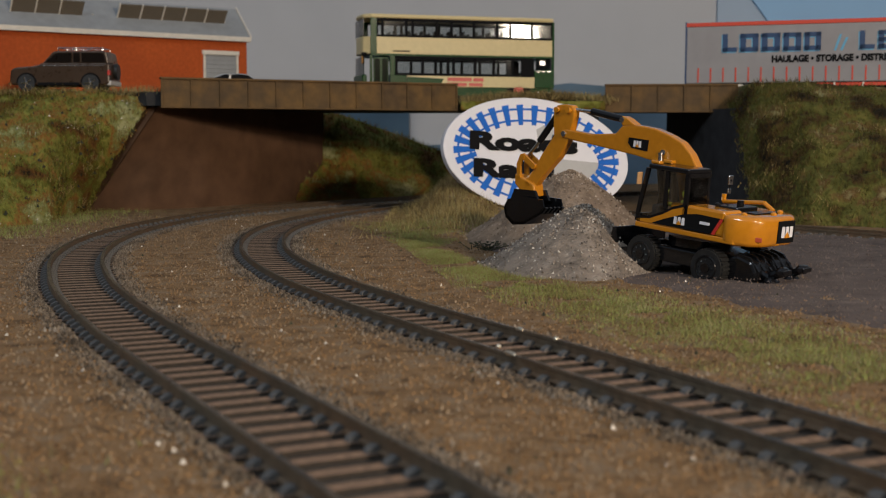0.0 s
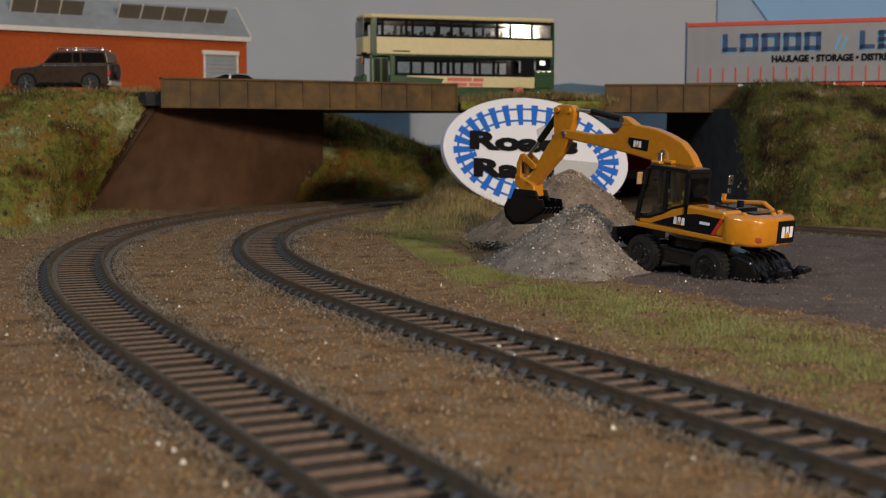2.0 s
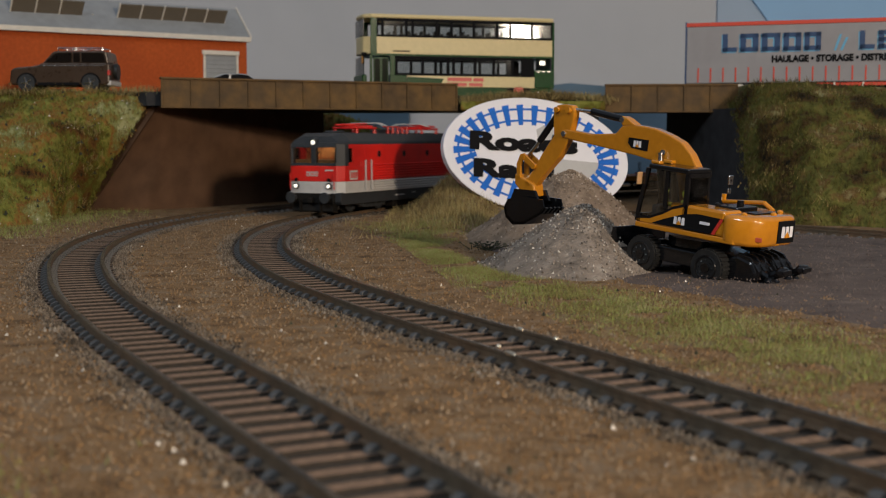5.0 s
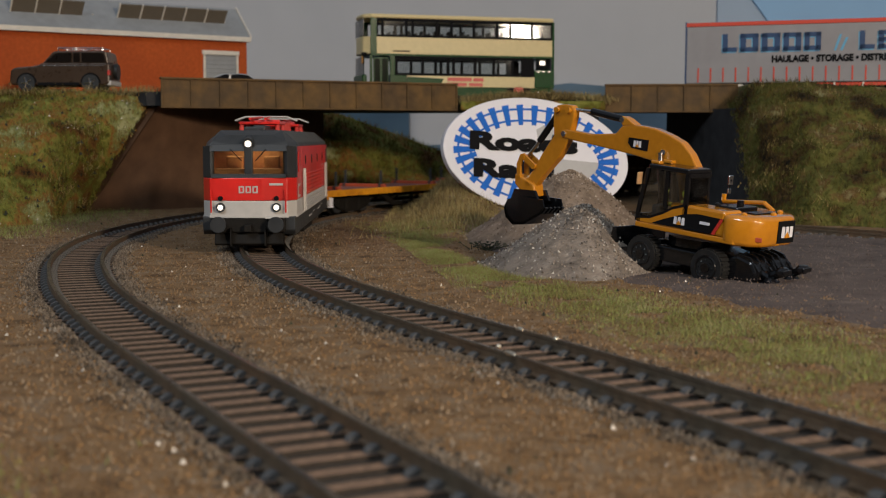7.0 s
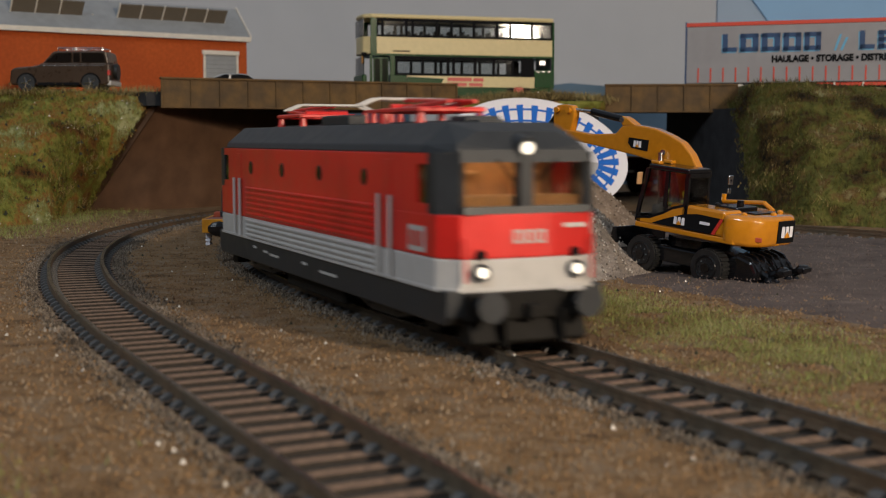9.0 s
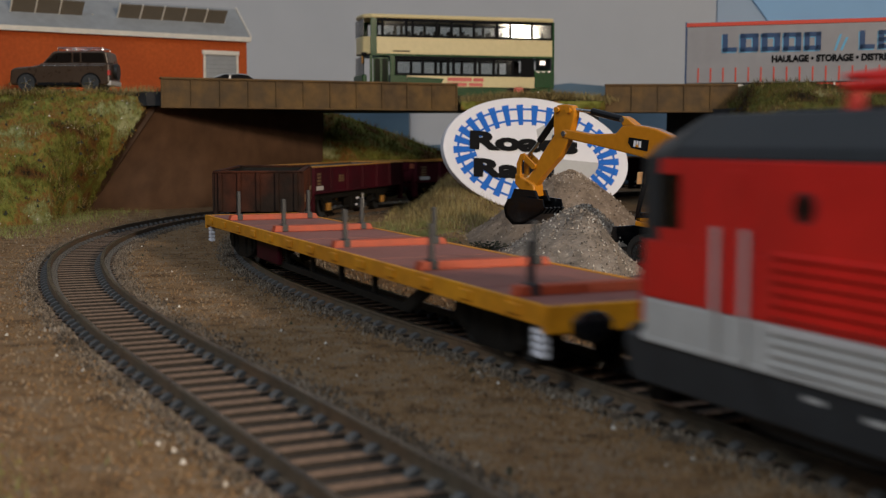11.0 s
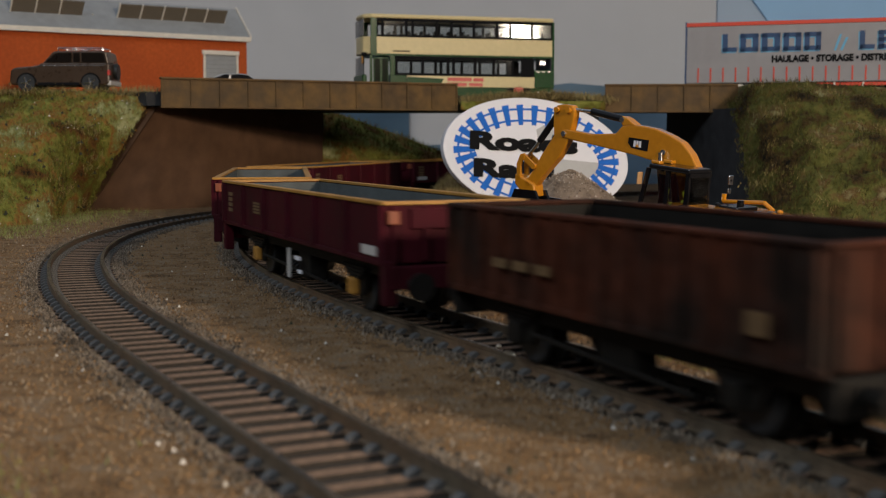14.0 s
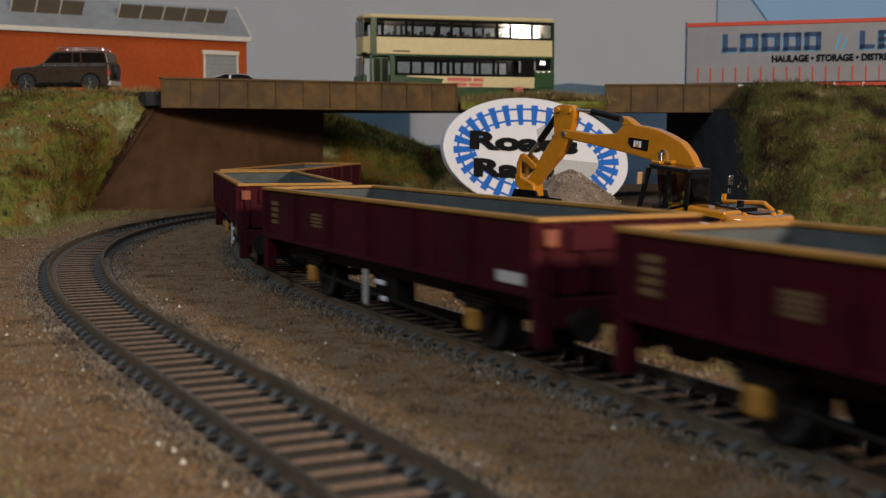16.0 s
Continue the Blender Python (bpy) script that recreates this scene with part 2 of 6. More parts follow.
# ---- mesh helpers (millimetres inside a thing) ----
def bx(bm, x0, x1, y0, y1, z0, z1, bev=0.0):
    r = bmesh.ops.create_cube(bm, size=1)
    for v in r["verts"]:
        v.co = Vector((x0 + (v.co.x + 0.5) * (x1 - x0), y0 + (v.co.y + 0.5) * (y1 - y0), z0 + (v.co.z + 0.5) * (z1 - z0))) * 0.001
    if bev:
        bmesh.ops.bevel(bm, geom=list({e for v in r["verts"] for e in v.link_edges}), offset=bev * 0.001, segments=2, affect="EDGES", profile=0.5)
    return bm


def prism(bm, pts, y0, y1, bev=0.0, axis="y"):
    """A polygon in x, z (axis y), in x, y (axis z) or in y, z (axis x), pulled along the axis."""
    def at(p, d):
        a, b = p
        return Vector({"y": (a, d, b), "z": (a, b, d), "x": (d, a, b)}[axis]) * 0.001
    lo, hi = [bm.verts.new(at(p, y0)) for p in pts], [bm.verts.new(at(p, y1)) for p in pts]
    faces = [bm.faces.new(lo), bm.faces.new(hi[::-1])]
    for i in range(len(pts)):
        j = (i + 1) % len(pts)
        faces.append(bm.faces.new((lo[j], lo[i], hi[i], hi[j])))
    bmesh.ops.recalc_face_normals(bm, faces=faces)
    if bev:
        bmesh.ops.bevel(bm, geom=list({e for f in faces for e in f.edges}), offset=bev * 0.001, segments=2, affect="EDGES", profile=0.5)
    return bm


def rod(bm, p, q, r, n=10, r2=None):
    p, q = Vector(p) * 0.001, Vector(q) * 0.001
    d = q - p
    m = Matrix.Translation((p + q) / 2) @ d.to_track_quat("Z", "Y").to_matrix().to_4x4()
    bmesh.ops.create_cone(bm, cap_ends=True, segments=n, radius1=r * 0.001, radius2=(r if r2 is None else r2) * 0.001, depth=d.length, matrix=m)
    return bm


def ball(bm, p, rx, ry=None, rz=None, seg=10):
    ry, rz = ry or rx, rz or rx
    m = Matrix.Translation(Vector(p) * 0.001) @ Matrix.Diagonal((rx * 0.001, ry * 0.001, rz * 0.001, 1))
    bmesh.ops.create_uvsphere(bm, u_segments=seg, v_segments=max(seg // 2, 4), radius=1, matrix=m)
    return bm


def part(name, bm, mat, parent, label="", smooth=False):
    me = bpy.data.meshes.new(name)
    bm.to_mesh(me)
    bm.free()
    me.materials.append(mat)
    if smooth:
        me.polygons.foreach_set("use_smooth", [True] * len(me.polygons))
    ob = new(name, me)
    ob.parent = parent
    return tagged(ob, label)


def B():
    return bmesh.new()


def thing(name, m, label, category, group="", kind=""):
    ob = new(name)
    ob.empty_display_size = 0.01
    ob.matrix_world = m
    return tagged(ob, label, category, group, kind)


def sheet_mesh(name, verts, faces, mat, smooth=True):
    me = bpy.data.meshes.new(name)
    me.from_pydata([tuple(v) for v in verts], [], [tuple(f) for f in faces])
    me.materials.append(mat)
    me.update()
    if smooth:
        me.polygons.foreach_set("use_smooth", [True] * len(me.polygons))
    return new(name, me)


def words(text, size, mat, parent, m, stretch=1.0, fat=0.0, deep=0.00015):
    c = bpy.data.curves.new("lettering", "FONT")
    c.body, c.size, c.extrude, c.offset, c.align_x = text, size, deep, fat, "CENTER"
    c.align_y = "CENTER"
    c.resolution_u = 3
    c.materials.append(mat)
    ob = new("lettering", c)
    ob.parent = parent
    ob.matrix_local = m @ Matrix.Diagonal((stretch, 1, 1, 1))
    return ob


def fbm(x, y, z=0.0, s=1.0, octs=4):
    v, a, f = 0.0, 1.0, s
    for _ in range(octs):
        v += a * noise.noise(Vector((x * f, y * f, z * f)))
        a, f = a * 0.5, f * 2.1
    return v


# ---- track plan: start, first heading and bends along the way ----
def plan(x0, th0, knots, bends, back, far):
    step = 0.004
    s = np.arange(0, far, step)
    k = np.interp(s, knots, bends) * 10
    th = th0 + np.r_[0, np.cumsum((k[1:] + k[:-1]) / 2 * step)]
    d = np.c_[-np.sin(th), np.cos(th)]
    p = np.array([x0, 0.09]) + np.r_[np.zeros((1, 2)), np.cumsum((d[1:] + d[:-1]) / 2 * step, 0)]
    sb = np.arange(-back, 0, step)
    p = np.r_[p[0] + sb[:, None] * d[0], p]
    th = np.r_[np.full(len(sb), th[0]), th]
    return np.r_[sb, s], p, np.c_[-np.cos(th), -np.sin(th)], th


T1 = plan(0.0161, 0.4416, (0, .15, .3, .45, .6, .7), (0.0345, -0.0004, -0.1732, -0.2191, -0.27, -0.15), 0.12, 1.0)
T2 = plan(0.0825, 0.3953, (0, .15, .3, .45, .6), (0.0745, 0.0151, -0.1573, -0.2427, -0.2392), 0.75, 2.62)
T1[1][:] += T1[2] * np.interp(T1[0], (0.05, 0.17, 0.21, 0.26, 0.30), (0, 0.0018, 0.0014, 0.0009, 0))[:, None]
T2[1][:] += T2[2] * np.interp(T2[0], (0.0, 0.15, 0.20, 0.28, 0.34, 0.42), (0, 0.0010, 0.0020, 0.0020, 0.0009, 0))[:, None]
T3 = plan(0.36, 0.62, (0, .45, .55, .68, .8), (0, 0.0, -0.45, -0.15, 0.0), 0.1, 0.86)
T3 = (T3[0], T3[1] + np.array([0.060, 0.09]), T3[2], T3[3])


def spot(T, s, off=0.0):
    S, P, N, th = T
    p = Vector((np.interp(s, S, P[:, 0]), np.interp(s, S, P[:, 1]), 0))
    h = float(np.interp(s, S, th))
    return p + float(off) * Vector((-math.cos(h), -math.sin(h), 0)), h


# ---- ground ----
BED = np.r_[T1[1], T2[1][T2[0] < 0.9]][::2]


def track_gap(x, y):
    return float(np.sqrt(((BED - (x, y)) ** 2).sum(1).min()))


def ground_height(x, y):
    z = 0.0001 + 0.0003 * fbm(x, y, 3, 60, 3)
    z -= 0.0011 * max(0.0, min(1.0, (0.0122 - track_gap(x, y)) / 0.002))           # bed of the tracks
    z += 0.024 * math.exp(-((x - 0.012) / 0.021) ** 2 - ((y - 0.668) / 0.045) ** 2)          # hillock beside the inner track
    z += 0.006 * math.exp(-((x - 0.005) / 0.018) ** 2 - ((y - 0.57) / 0.05) ** 2)
    return z


def strip(a, b, n):
    return np.r_[np.linspace(a, b, n)]


gx = np.r_[strip(-1.6, -0.32, 10)[:-1], strip(-0.32, 0.30, 156)[:-1], strip(0.30, 1.6, 10)]
gy = np.r_[strip(-0.7, 0.08, 8)[:-1], strip(0.08, 0.75, 168)[:-1], strip(0.75, 1.3, 20)]
verts = [(x, y, ground_height(x, y)) for y in gy for x in gx]
W = len(gx)
faces = [(j * W + i, j * W + i + 1, (j + 1) * W + i + 1, (j + 1) * W + i) for j in range(len(gy) - 1) for i in range(W - 1)]
tagged(sheet_mesh("ground", verts, faces, EARTH), "brown scattered ground of the layout", "ground", kind="structure")


def patch_sheet(name, rows, mat, label, bulge, rough, nu=90, nv=48, seed=0.0, skirt=True):
    """A slope between a foot line and a crest line (rows of foot, crest), swollen and lumpy."""
    foot, crest = [np.array([r[k] for r in rows], float) for k in (0, 1)]
    t = np.linspace(0, 1, len(rows))
    vs = []
    for j in range(nv + 1):
        v = j / nv
        for i in range(nu + 1):
            u = i / nu
            f = Vector([np.interp(u, t, foot[:, k]) for k in range(3)])
            c = Vector([np.interp(u, t, crest[:, k]) for k in range(3)])
            p = f.lerp(c, v)
            n = Vector((0, -0.75, 0.65))
            e = math.sin(math.pi * min(v * 1.05, 1)) ** 0.7
            p += n * (bulge * e + rough * (0.25 + 0.75 * e) * (fbm(p.x, p.y, p.z + seed, 38, 5) + 0.5 * fbm(p.x, p.y, p.z + seed, 210, 2)))
            vs.append(p)
    w = nu + 1
    fs = [(j * w + i, j * w + i + 1, (j + 1) * w + i + 1, (j + 1) * w + i) for j in range(nv) for i in range(nu)]
    top = [nv * w + i for i in range(w)]
    if skirt:                                    # flat top behind the crest, and a closed back
        k = len(vs)
        for i in top:
            vs.append(vs[i] + Vector((0, 0.10, -0.001)))
        for i in top:
            vs.append(Vector((vs[i].x, vs[i].y + 0.10, -0.003)))
        for i in range(nu):
            fs.append((top[i], top[i + 1], k + i + 1, k + i))
            fs.append((k + i, k + i + 1, k + w + i + 1, k + w + i))
    ob = sheet_mesh(name, vs, fs, mat)
    return tagged(ob, label, "embankment", kind="structure"), vs[:w * (nv + 1)]


bank_west, west_pts = patch_sheet("embankment_west", [
    ((-0.42, 0.45, -0.003), (-0.50, 0.74, 0.070)), ((-0.225, 0.545, -0.003), (-0.29, 0.725, 0.0705)), ((-0.205, 0.565, -0.003), (-0.262, 0.715, 0.0710)),
    ((-0.198, 0.60, -0.003), (-0.230, 0.700, 0.0710)), ((-0.210, 0.650, -0.003), (-0.196, 0.692, 0.0695)), ((-0.209, 0.696, -0.003), (-0.166, 0.694, 0.0655))],
    BANKGREEN, "grassy green and brown railway embankment below the road", 0.010, 0.0055)
# east bank: its dimmer light is put into the scatter colour
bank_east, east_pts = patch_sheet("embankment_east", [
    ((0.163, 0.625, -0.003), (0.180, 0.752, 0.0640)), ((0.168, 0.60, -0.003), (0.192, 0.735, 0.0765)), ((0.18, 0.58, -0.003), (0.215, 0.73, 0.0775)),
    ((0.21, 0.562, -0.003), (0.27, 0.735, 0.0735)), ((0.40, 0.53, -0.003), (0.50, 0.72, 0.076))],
    BANKOLIVE_DIM, "mottled olive grassy embankment beside the second bridge, darkened as shade", 0.010, 0.0055, seed=5.0)
hill_far, far_pts = patch_sheet("hillside_far", [
    ((-0.16, 0.86, -0.003), (-0.17, 0.93, 0.066)), ((-0.095, 0.815, -0.003), (-0.118, 0.885, 0.064)), ((-0.06, 0.835, -0.003), (-0.08, 0.905, 0.0615)),
    ((-0.02, 0.865, -0.003), (-0.035, 0.935, 0.046)), ((0.02, 0.90, -0.003), (0.0, 0.965, 0.032)), ((0.10, 0.96, -0.003), (0.09, 1.02, 0.020))],
    BANKGREEN, "dark grassy hillside behind the railway bridge", 0.005, 0.0045, seed=9.0, skirt=False)


def fibres(name, roots, mat, label, length, wide, lean, seed):
    """Static-grass fibres: thin blades standing on the given roots."""
    rng = np.random.default_rng(seed)
    P = np.array([tuple(r) for r in roots])
    n = len(P)
    a = rng.uniform(0, 2 * math.pi, n)
    L = length * rng.uniform(0.4, 1.3, n)
    l = rng.uniform(0.1, lean, n)
    side = np.c_[np.cos(a), np.sin(a), np.zeros(n)] * wide / 2
    ang = rng.uniform(0, 2 * math.pi, n)
    tip = P + np.c_[np.cos(ang) * l * L, np.sin(ang) * l * L, L * np.sqrt(np.maximum(1 - (l * 0.8) ** 2, 0.1))]
    V = np.empty((n * 3, 3))
    V[0::3], V[1::3], V[2::3] = P - side, P + side, tip
    F = np.arange(n * 3).reshape(n, 3)
    me = bpy.data.meshes.new(name)
    me.from_pydata(V.tolist(), [], F.tolist())
    me.materials.append(mat)
    return tagged(new(name, me), label, "grass", kind="stuff")


rng = np.random.default_rng(4)


def on_points(pts, n, spread, keep=lambda p: True):
    idx = rng.integers(0, len(pts), n)
    return [p for p in (Vector(pts[i]) + Vector(rng.normal(0, spread, 3)) * Vector((1, 1, 0.3)) for i in idx) if keep(p)]


fibres("bank_grass", on_points(west_pts, 15000, 0.0012), BANKGREEN, "short mixed grass fibres on the embankment", 0.0028, 0.0005, 0.9, 1)
fibres("bank_grass", on_points(east_pts, 17000, 0.0015), BANKOLIVE_DIM, "short mixed grass fibres on the embankment", 0.0030, 0.0005, 0.9, 2)
fibres("hillside_grass", on_points(far_pts, 9000, 0.0015), BANKGREEN, "dark grass fibres on the hillside", 0.0036, 0.0007, 0.9, 3)
clumps = [Vector(west_pts[i]) for i in rng.integers(0, len(west_pts), 36)]
fibres("bank_tuft", [c + Vector(rng.normal(0, 0.0035, 3)) * Vector((1, 1, 0.5)) for c in clumps for _ in range(60)], STRAW, "pale straw tufts on the embankment", 0.003, 0.0004, 0.9, 11)
clumps = [Vector(east_pts[i]) for i in rng.integers(0, len(east_pts), 24)]
fibres("bank_tuft", [c + Vector(rng.normal(0, 0.004, 3)) * Vector((1, 1, 0.5)) for c in clumps for _ in range(50)], STRAW, "pale straw tufts on the embankment", 0.003, 0.0004, 0.9, 12)
crest = [(x, 0.690 + (x + 0.163) * -0.2, 0.069) for x in np.linspace(-0.30, -0.165, 120)]
fibres("verge_grass", on_points(crest, 2200, 0.004), STRAW, "pale grass tufts along the road edge", 0.0035, 0.0004, 0.8, 4)
verge = [(x, 0.7605 + 0.003 * math.sin(x * 90), 0.0655 + 0.003 * math.sin(3.1 * (x - 0.012) / 0.096)) for x in np.linspace(0.012, 0.106, 120)]
fibres("verge_grass", on_points(verge, 4200, 0.0028), STRAW, "dry grass on the verge between the bridges", 0.0045, 0.0005, 0.8, 5)


def band(y):
    """Both edges of the grass strip between the inner track and the yard."""
    lo = np.interp(y, (0.15, 0.198, 0.224, 0.282, 0.336, 0.484, 0.60), (0.083, 0.062, 0.050, 0.030, 0.008, -0.018, -0.040))
    hi = np.interp(y, (0.15, 0.249, 0.282, 0.323, 0.364, 0.459, 0.60), (0.125, 0.087, 0.071, 0.049, 0.022, -0.003, 0.02))
    return lo, hi


roots = []
for _ in range(80000):
    y = 0.15 + 0.45 * rng.random() ** 1.25
    lo, hi = band(y)
    x = lo + (hi - lo) * np.clip(rng.normal(0.5, 0.30), -0.15, 1.15)
    if fbm(x, y, 7, 45, 3) > -0.25:
        roots.append((x, y, ground_height(x, y)))
fibres("grass_strip", roots, TURF, "green static grass strip beside the inner track", 0.0013, 0.00016, 1.2, 6)
roots = [(x, y, ground_height(x, y)) for x, y in zip(rng.normal(0.006, 0.020, 9000), rng.normal(0.64, 0.055, 9000)) if x > -0.03 - 0.02 * (y < 0.6)]
fibres("hillock_grass", roots, STRAW, "dry straw-coloured grass on the hillock", 0.0042, 0.0004, 0.9, 7)
roots = [(x, y, ground_height(x, y)) for x, y in zip(rng.normal(-0.064, 0.007, 900), rng.normal(0.134, 0.010, 900))]
fibres("corner_grass", roots, TURF, "green grass patch near the outer track", 0.002, 0.00025, 1.0, 8)
roots = [(x, y, ground_height(x, y)) for x, y in zip(rng.normal(-0.205, 0.016, 5000), rng.uniform(0.50, 0.70, 5000))]
fibres("foot_grass", roots, TURF, "green grass at the foot of the embankment", 0.0025, 0.0003, 1.0, 9)

# ---- yard: dirt surface under the digger ----
edge = [(0.045, 0.350), (0.058, 0.322), (0.075, 0.286), (0.092, 0.252), (0.125, 0.18), (0.6, 0.10), (0.6, 0.53), (0.185, 0.55), (0.13, 0.62), (0.05, 0.60), (0.0, 0.50), (0.02, 0.40)]
NY = 70
vs, fs, index = [], [], {}


def inside(x, y):
    c = False
    for (x0, y0), (x1, y1) in zip(edge, edge[1:] + edge[:1]):
        if (y0 > y) != (y1 > y) and x < (x1 - x0) * (y - y0) / (y1 - y0) + x0:
            c = not c
    return c


def rim_gap(x, y):
    best = 9.0
    for a, b in zip(edge, edge[1:] + edge[:1]):
        a, b, p = Vector(a), Vector(b), Vector((x, y))
        t = max(0.0, min(1.0, (p - a).dot(b - a) / (b - a).length_squared))
        best = min(best, (a + (b - a) * t - p).length)
    return best * (1 + 0.5 * fbm(x, y, 4, 70, 2))


for j in range(NY + 1):
    for i in range(NY * 2 + 1):
        x, y = 0.0 + 0.40 * i / (NY * 2), 0.14 + 0.48 * j / NY
        d = fbm(x, y, 1, 90, 2) * 0.006
        if inside(x + d, y - d):
            index[i, j] = len(vs)
            vs.append((x, y, -0.0020 + 0.0024 * min(1.0, rim_gap(x, y) / 0.010) + 0.0005 * fbm(x, y, 2, 120, 3) + 0.0004 * max(0, fbm(x, y, 6, 420, 2))))
for (i, j), k in index.items():
    q = [(i, j), (i + 1, j), (i + 1, j + 1), (i, j + 1)]
    if all(c in index for c in q):
        fs.append([index[c] for c in q])
tagged(sheet_mesh("yard", vs, fs, YARD), "grey-brown dirt yard surface", "ground", kind="structure")


# ---- loose stone grains ----
def grains(name, P, size, mat, label, seed):
    r = np.random.default_rng(seed)
    n = len(P)
    base = np.array([(1, 0, -0.5), (-0.5, 0.87, -0.5), (-0.5, -0.87, -0.5), (0, 0, 0.9)])
    V = base[None] * (size * r.uniform(0.5, 1.5, (n, 1, 1))) * r.uniform(0.6, 1.2, (n, 4, 1))
    a = r.uniform(0, 6.28, n)
    c, s = np.cos(a)[:, None], np.sin(a)[:, None]
    V = np.stack([V[..., 0] * c - V[..., 1] * s, V[..., 0] * s + V[..., 1] * c, V[..., 2]], -1) + np.asarray(P)[:, None]
    F = (np.array([(0, 1, 3), (1, 2, 3), (2, 0, 3)])[None] + 4 * np.arange(n)[:, None, None]).reshape(-1, 3)
    me = bpy.data.meshes.new(name)
    me.from_pydata(V.reshape(-1, 3).tolist(), [], F.tolist())
    me.materials.append(mat)
    return tagged(new(name, me), label, "gravel", kind="stuff")


pts = []
for _ in range(52000):
    y = 0.10 + 0.55 * rng.random() ** 1.35
    x = rng.uniform(-0.42 * y - 0.02, min(0.42 * y, 0.10) + 0.01)
    if track_gap(x, y) > 0.0130:
        pts.append((x, y, ground_height(x, y) + 0.0001))
grains("ballast_scatter", pts, 0.00036, GRAIN, "fine brown ballast grains over the ground", 1)
pts = []
for T, far in ((T1, 0.85), (T2, 0.8)):
    for _ in range(15000):
        p, h = spot(T, rng.uniform(-0.05, far), rng.choice([-1, 1]) * (0.0116 + abs(rng.normal(0, 0.0026))))
        pts.append((p.x, p.y, ground_height(p.x, p.y) + 0.0002))
grains("shoulder_ballast", pts, 0.00050, BALLAST, "grey-brown ballast along the sleeper ends", 2)
pts = [(x, y, ground_height(x, y) + 0.0013) for x, y in zip(rng.uniform(0.05, 0.28, 9000), rng.uniform(0.18, 0.52, 9000)) if inside(x, y)]
grains("yard_grit", pts, 0.00030, YARD, "fine grit over the yard", 3)


pts = []
for _ in range(190):
    y = 0.12 + 0.5 * rng.random()
    x = rng.uniform(-0.42 * y - 0.02, min(0.36 * y, 0.10))
    if track_gap(x, y) > 0.014:
        pts.append((x, y, ground_height(x, y) + 0.0003))
grains("pale_chips", pts[:90], 0.00040, OFFWHITE, "scattered pale stone chips on the ground", 21)
grains("dark_chips", pts[90:], 0.00070, TWIG, "scattered dark bits on the ground", 22)
bank = [Vector(p) + Vector((0, -0.0008, 0.0006)) for p in on_points(west_pts, 260, 0.0010)]
grains("bank_chips", bank[:190], 0.0011, TWIG, "dark bits of foliage on the embankment", 23)
grains("bank_chips", bank[190:], 0.00055, OFFWHITE, "pale specks on the embankment", 24)


# ---- gravel heaps ----
def heap(name, cx, cy, high, left, right, near, far, mat, label, seed):
    vs, fs, grit = [], [], []
    nr, na = 46, 96
    for j in range(nr + 1):
        for i in range(na):
            a, r = 2 * math.pi * i / na, j / nr
            dx = math.cos(a) * r * (right if math.cos(a) > 0 else left)
            dy = math.sin(a) * r * (far if math.sin(a) > 0 else near)
            k = 1 + 0.10 * fbm(math.cos(a), math.sin(a), seed, 1.3, 3)
            dx, dy = dx * k, dy * k
            z = high * ((1 - r) ** 1.25 * 0.35 + 0.65 * (0.5 + 0.5 * math.cos(math.pi * r)) ** 1.15)
            z += 0.0009 * fbm(cx + dx, cy + dy, seed, 90, 3) * min(1, 3 * (1 - r)) + 0.0004 * noise.noise(Vector((dx, dy, seed)) * 900)
            vs.append((dx, dy, z - 0.0022 * r))
            if rng.random() < 0.8:
                grit.append((dx + rng.normal(0, 0.0006), dy + rng.normal(0, 0.0006), z - 0.0022 * r + 0.0001))
    for j in range(nr):
        for i in range(na):
            q = (i + 1) % na
            fs.append((j * na + i, j * na + q, (j + 1) * na + q, (j + 1) * na + i))
    top = thing(name, Matrix.Translation((cx, cy, 0)), label, "gravel heap", "gravel heaps")
    ob = sheet_mesh("heap_body", vs, fs, mat)
    ob.parent = top
    g = grains("stone_scatter", grit, 0.00046, mat, "loose stones", int(seed))
    g.parent = top
    del g["category"]
    return top


heap("gravel_heap", 0.0480, 0.400, 0.0205, 0.045, 0.026, 0.060, 0.050, GREYHEAP, "heap of fine grey gravel beside the digger", 3.0)
heap("gravel_heap", 0.0535, 0.500, 0.0292, 0.056, 0.050, 0.065, 0.055, GRAVEL, "larger heap of brown gravel in front of the sign", 8.0)


# ---- railway track ----
def rail_mesh(T, s0, s1, off, profile):
    S = np.arange(s0, s1, 0.004)
    vs, fs = [], []
    n = len(profile)
    for s in S:
        p, h = spot(T, s, off)
        left = Vector((-math.cos(h), -math.sin(h), 0))
        vs += [p + left * (a * 0.001) + Vector((0, 0, b * 0.001)) for a, b in profile]
    for k in range(len(S) - 1):
        for i in range(n):
            j = (i + 1) % n
            fs.append((k * n + i, k * n + j, (k + 1) * n + j, (k + 1) * n + i))
    return vs, fs


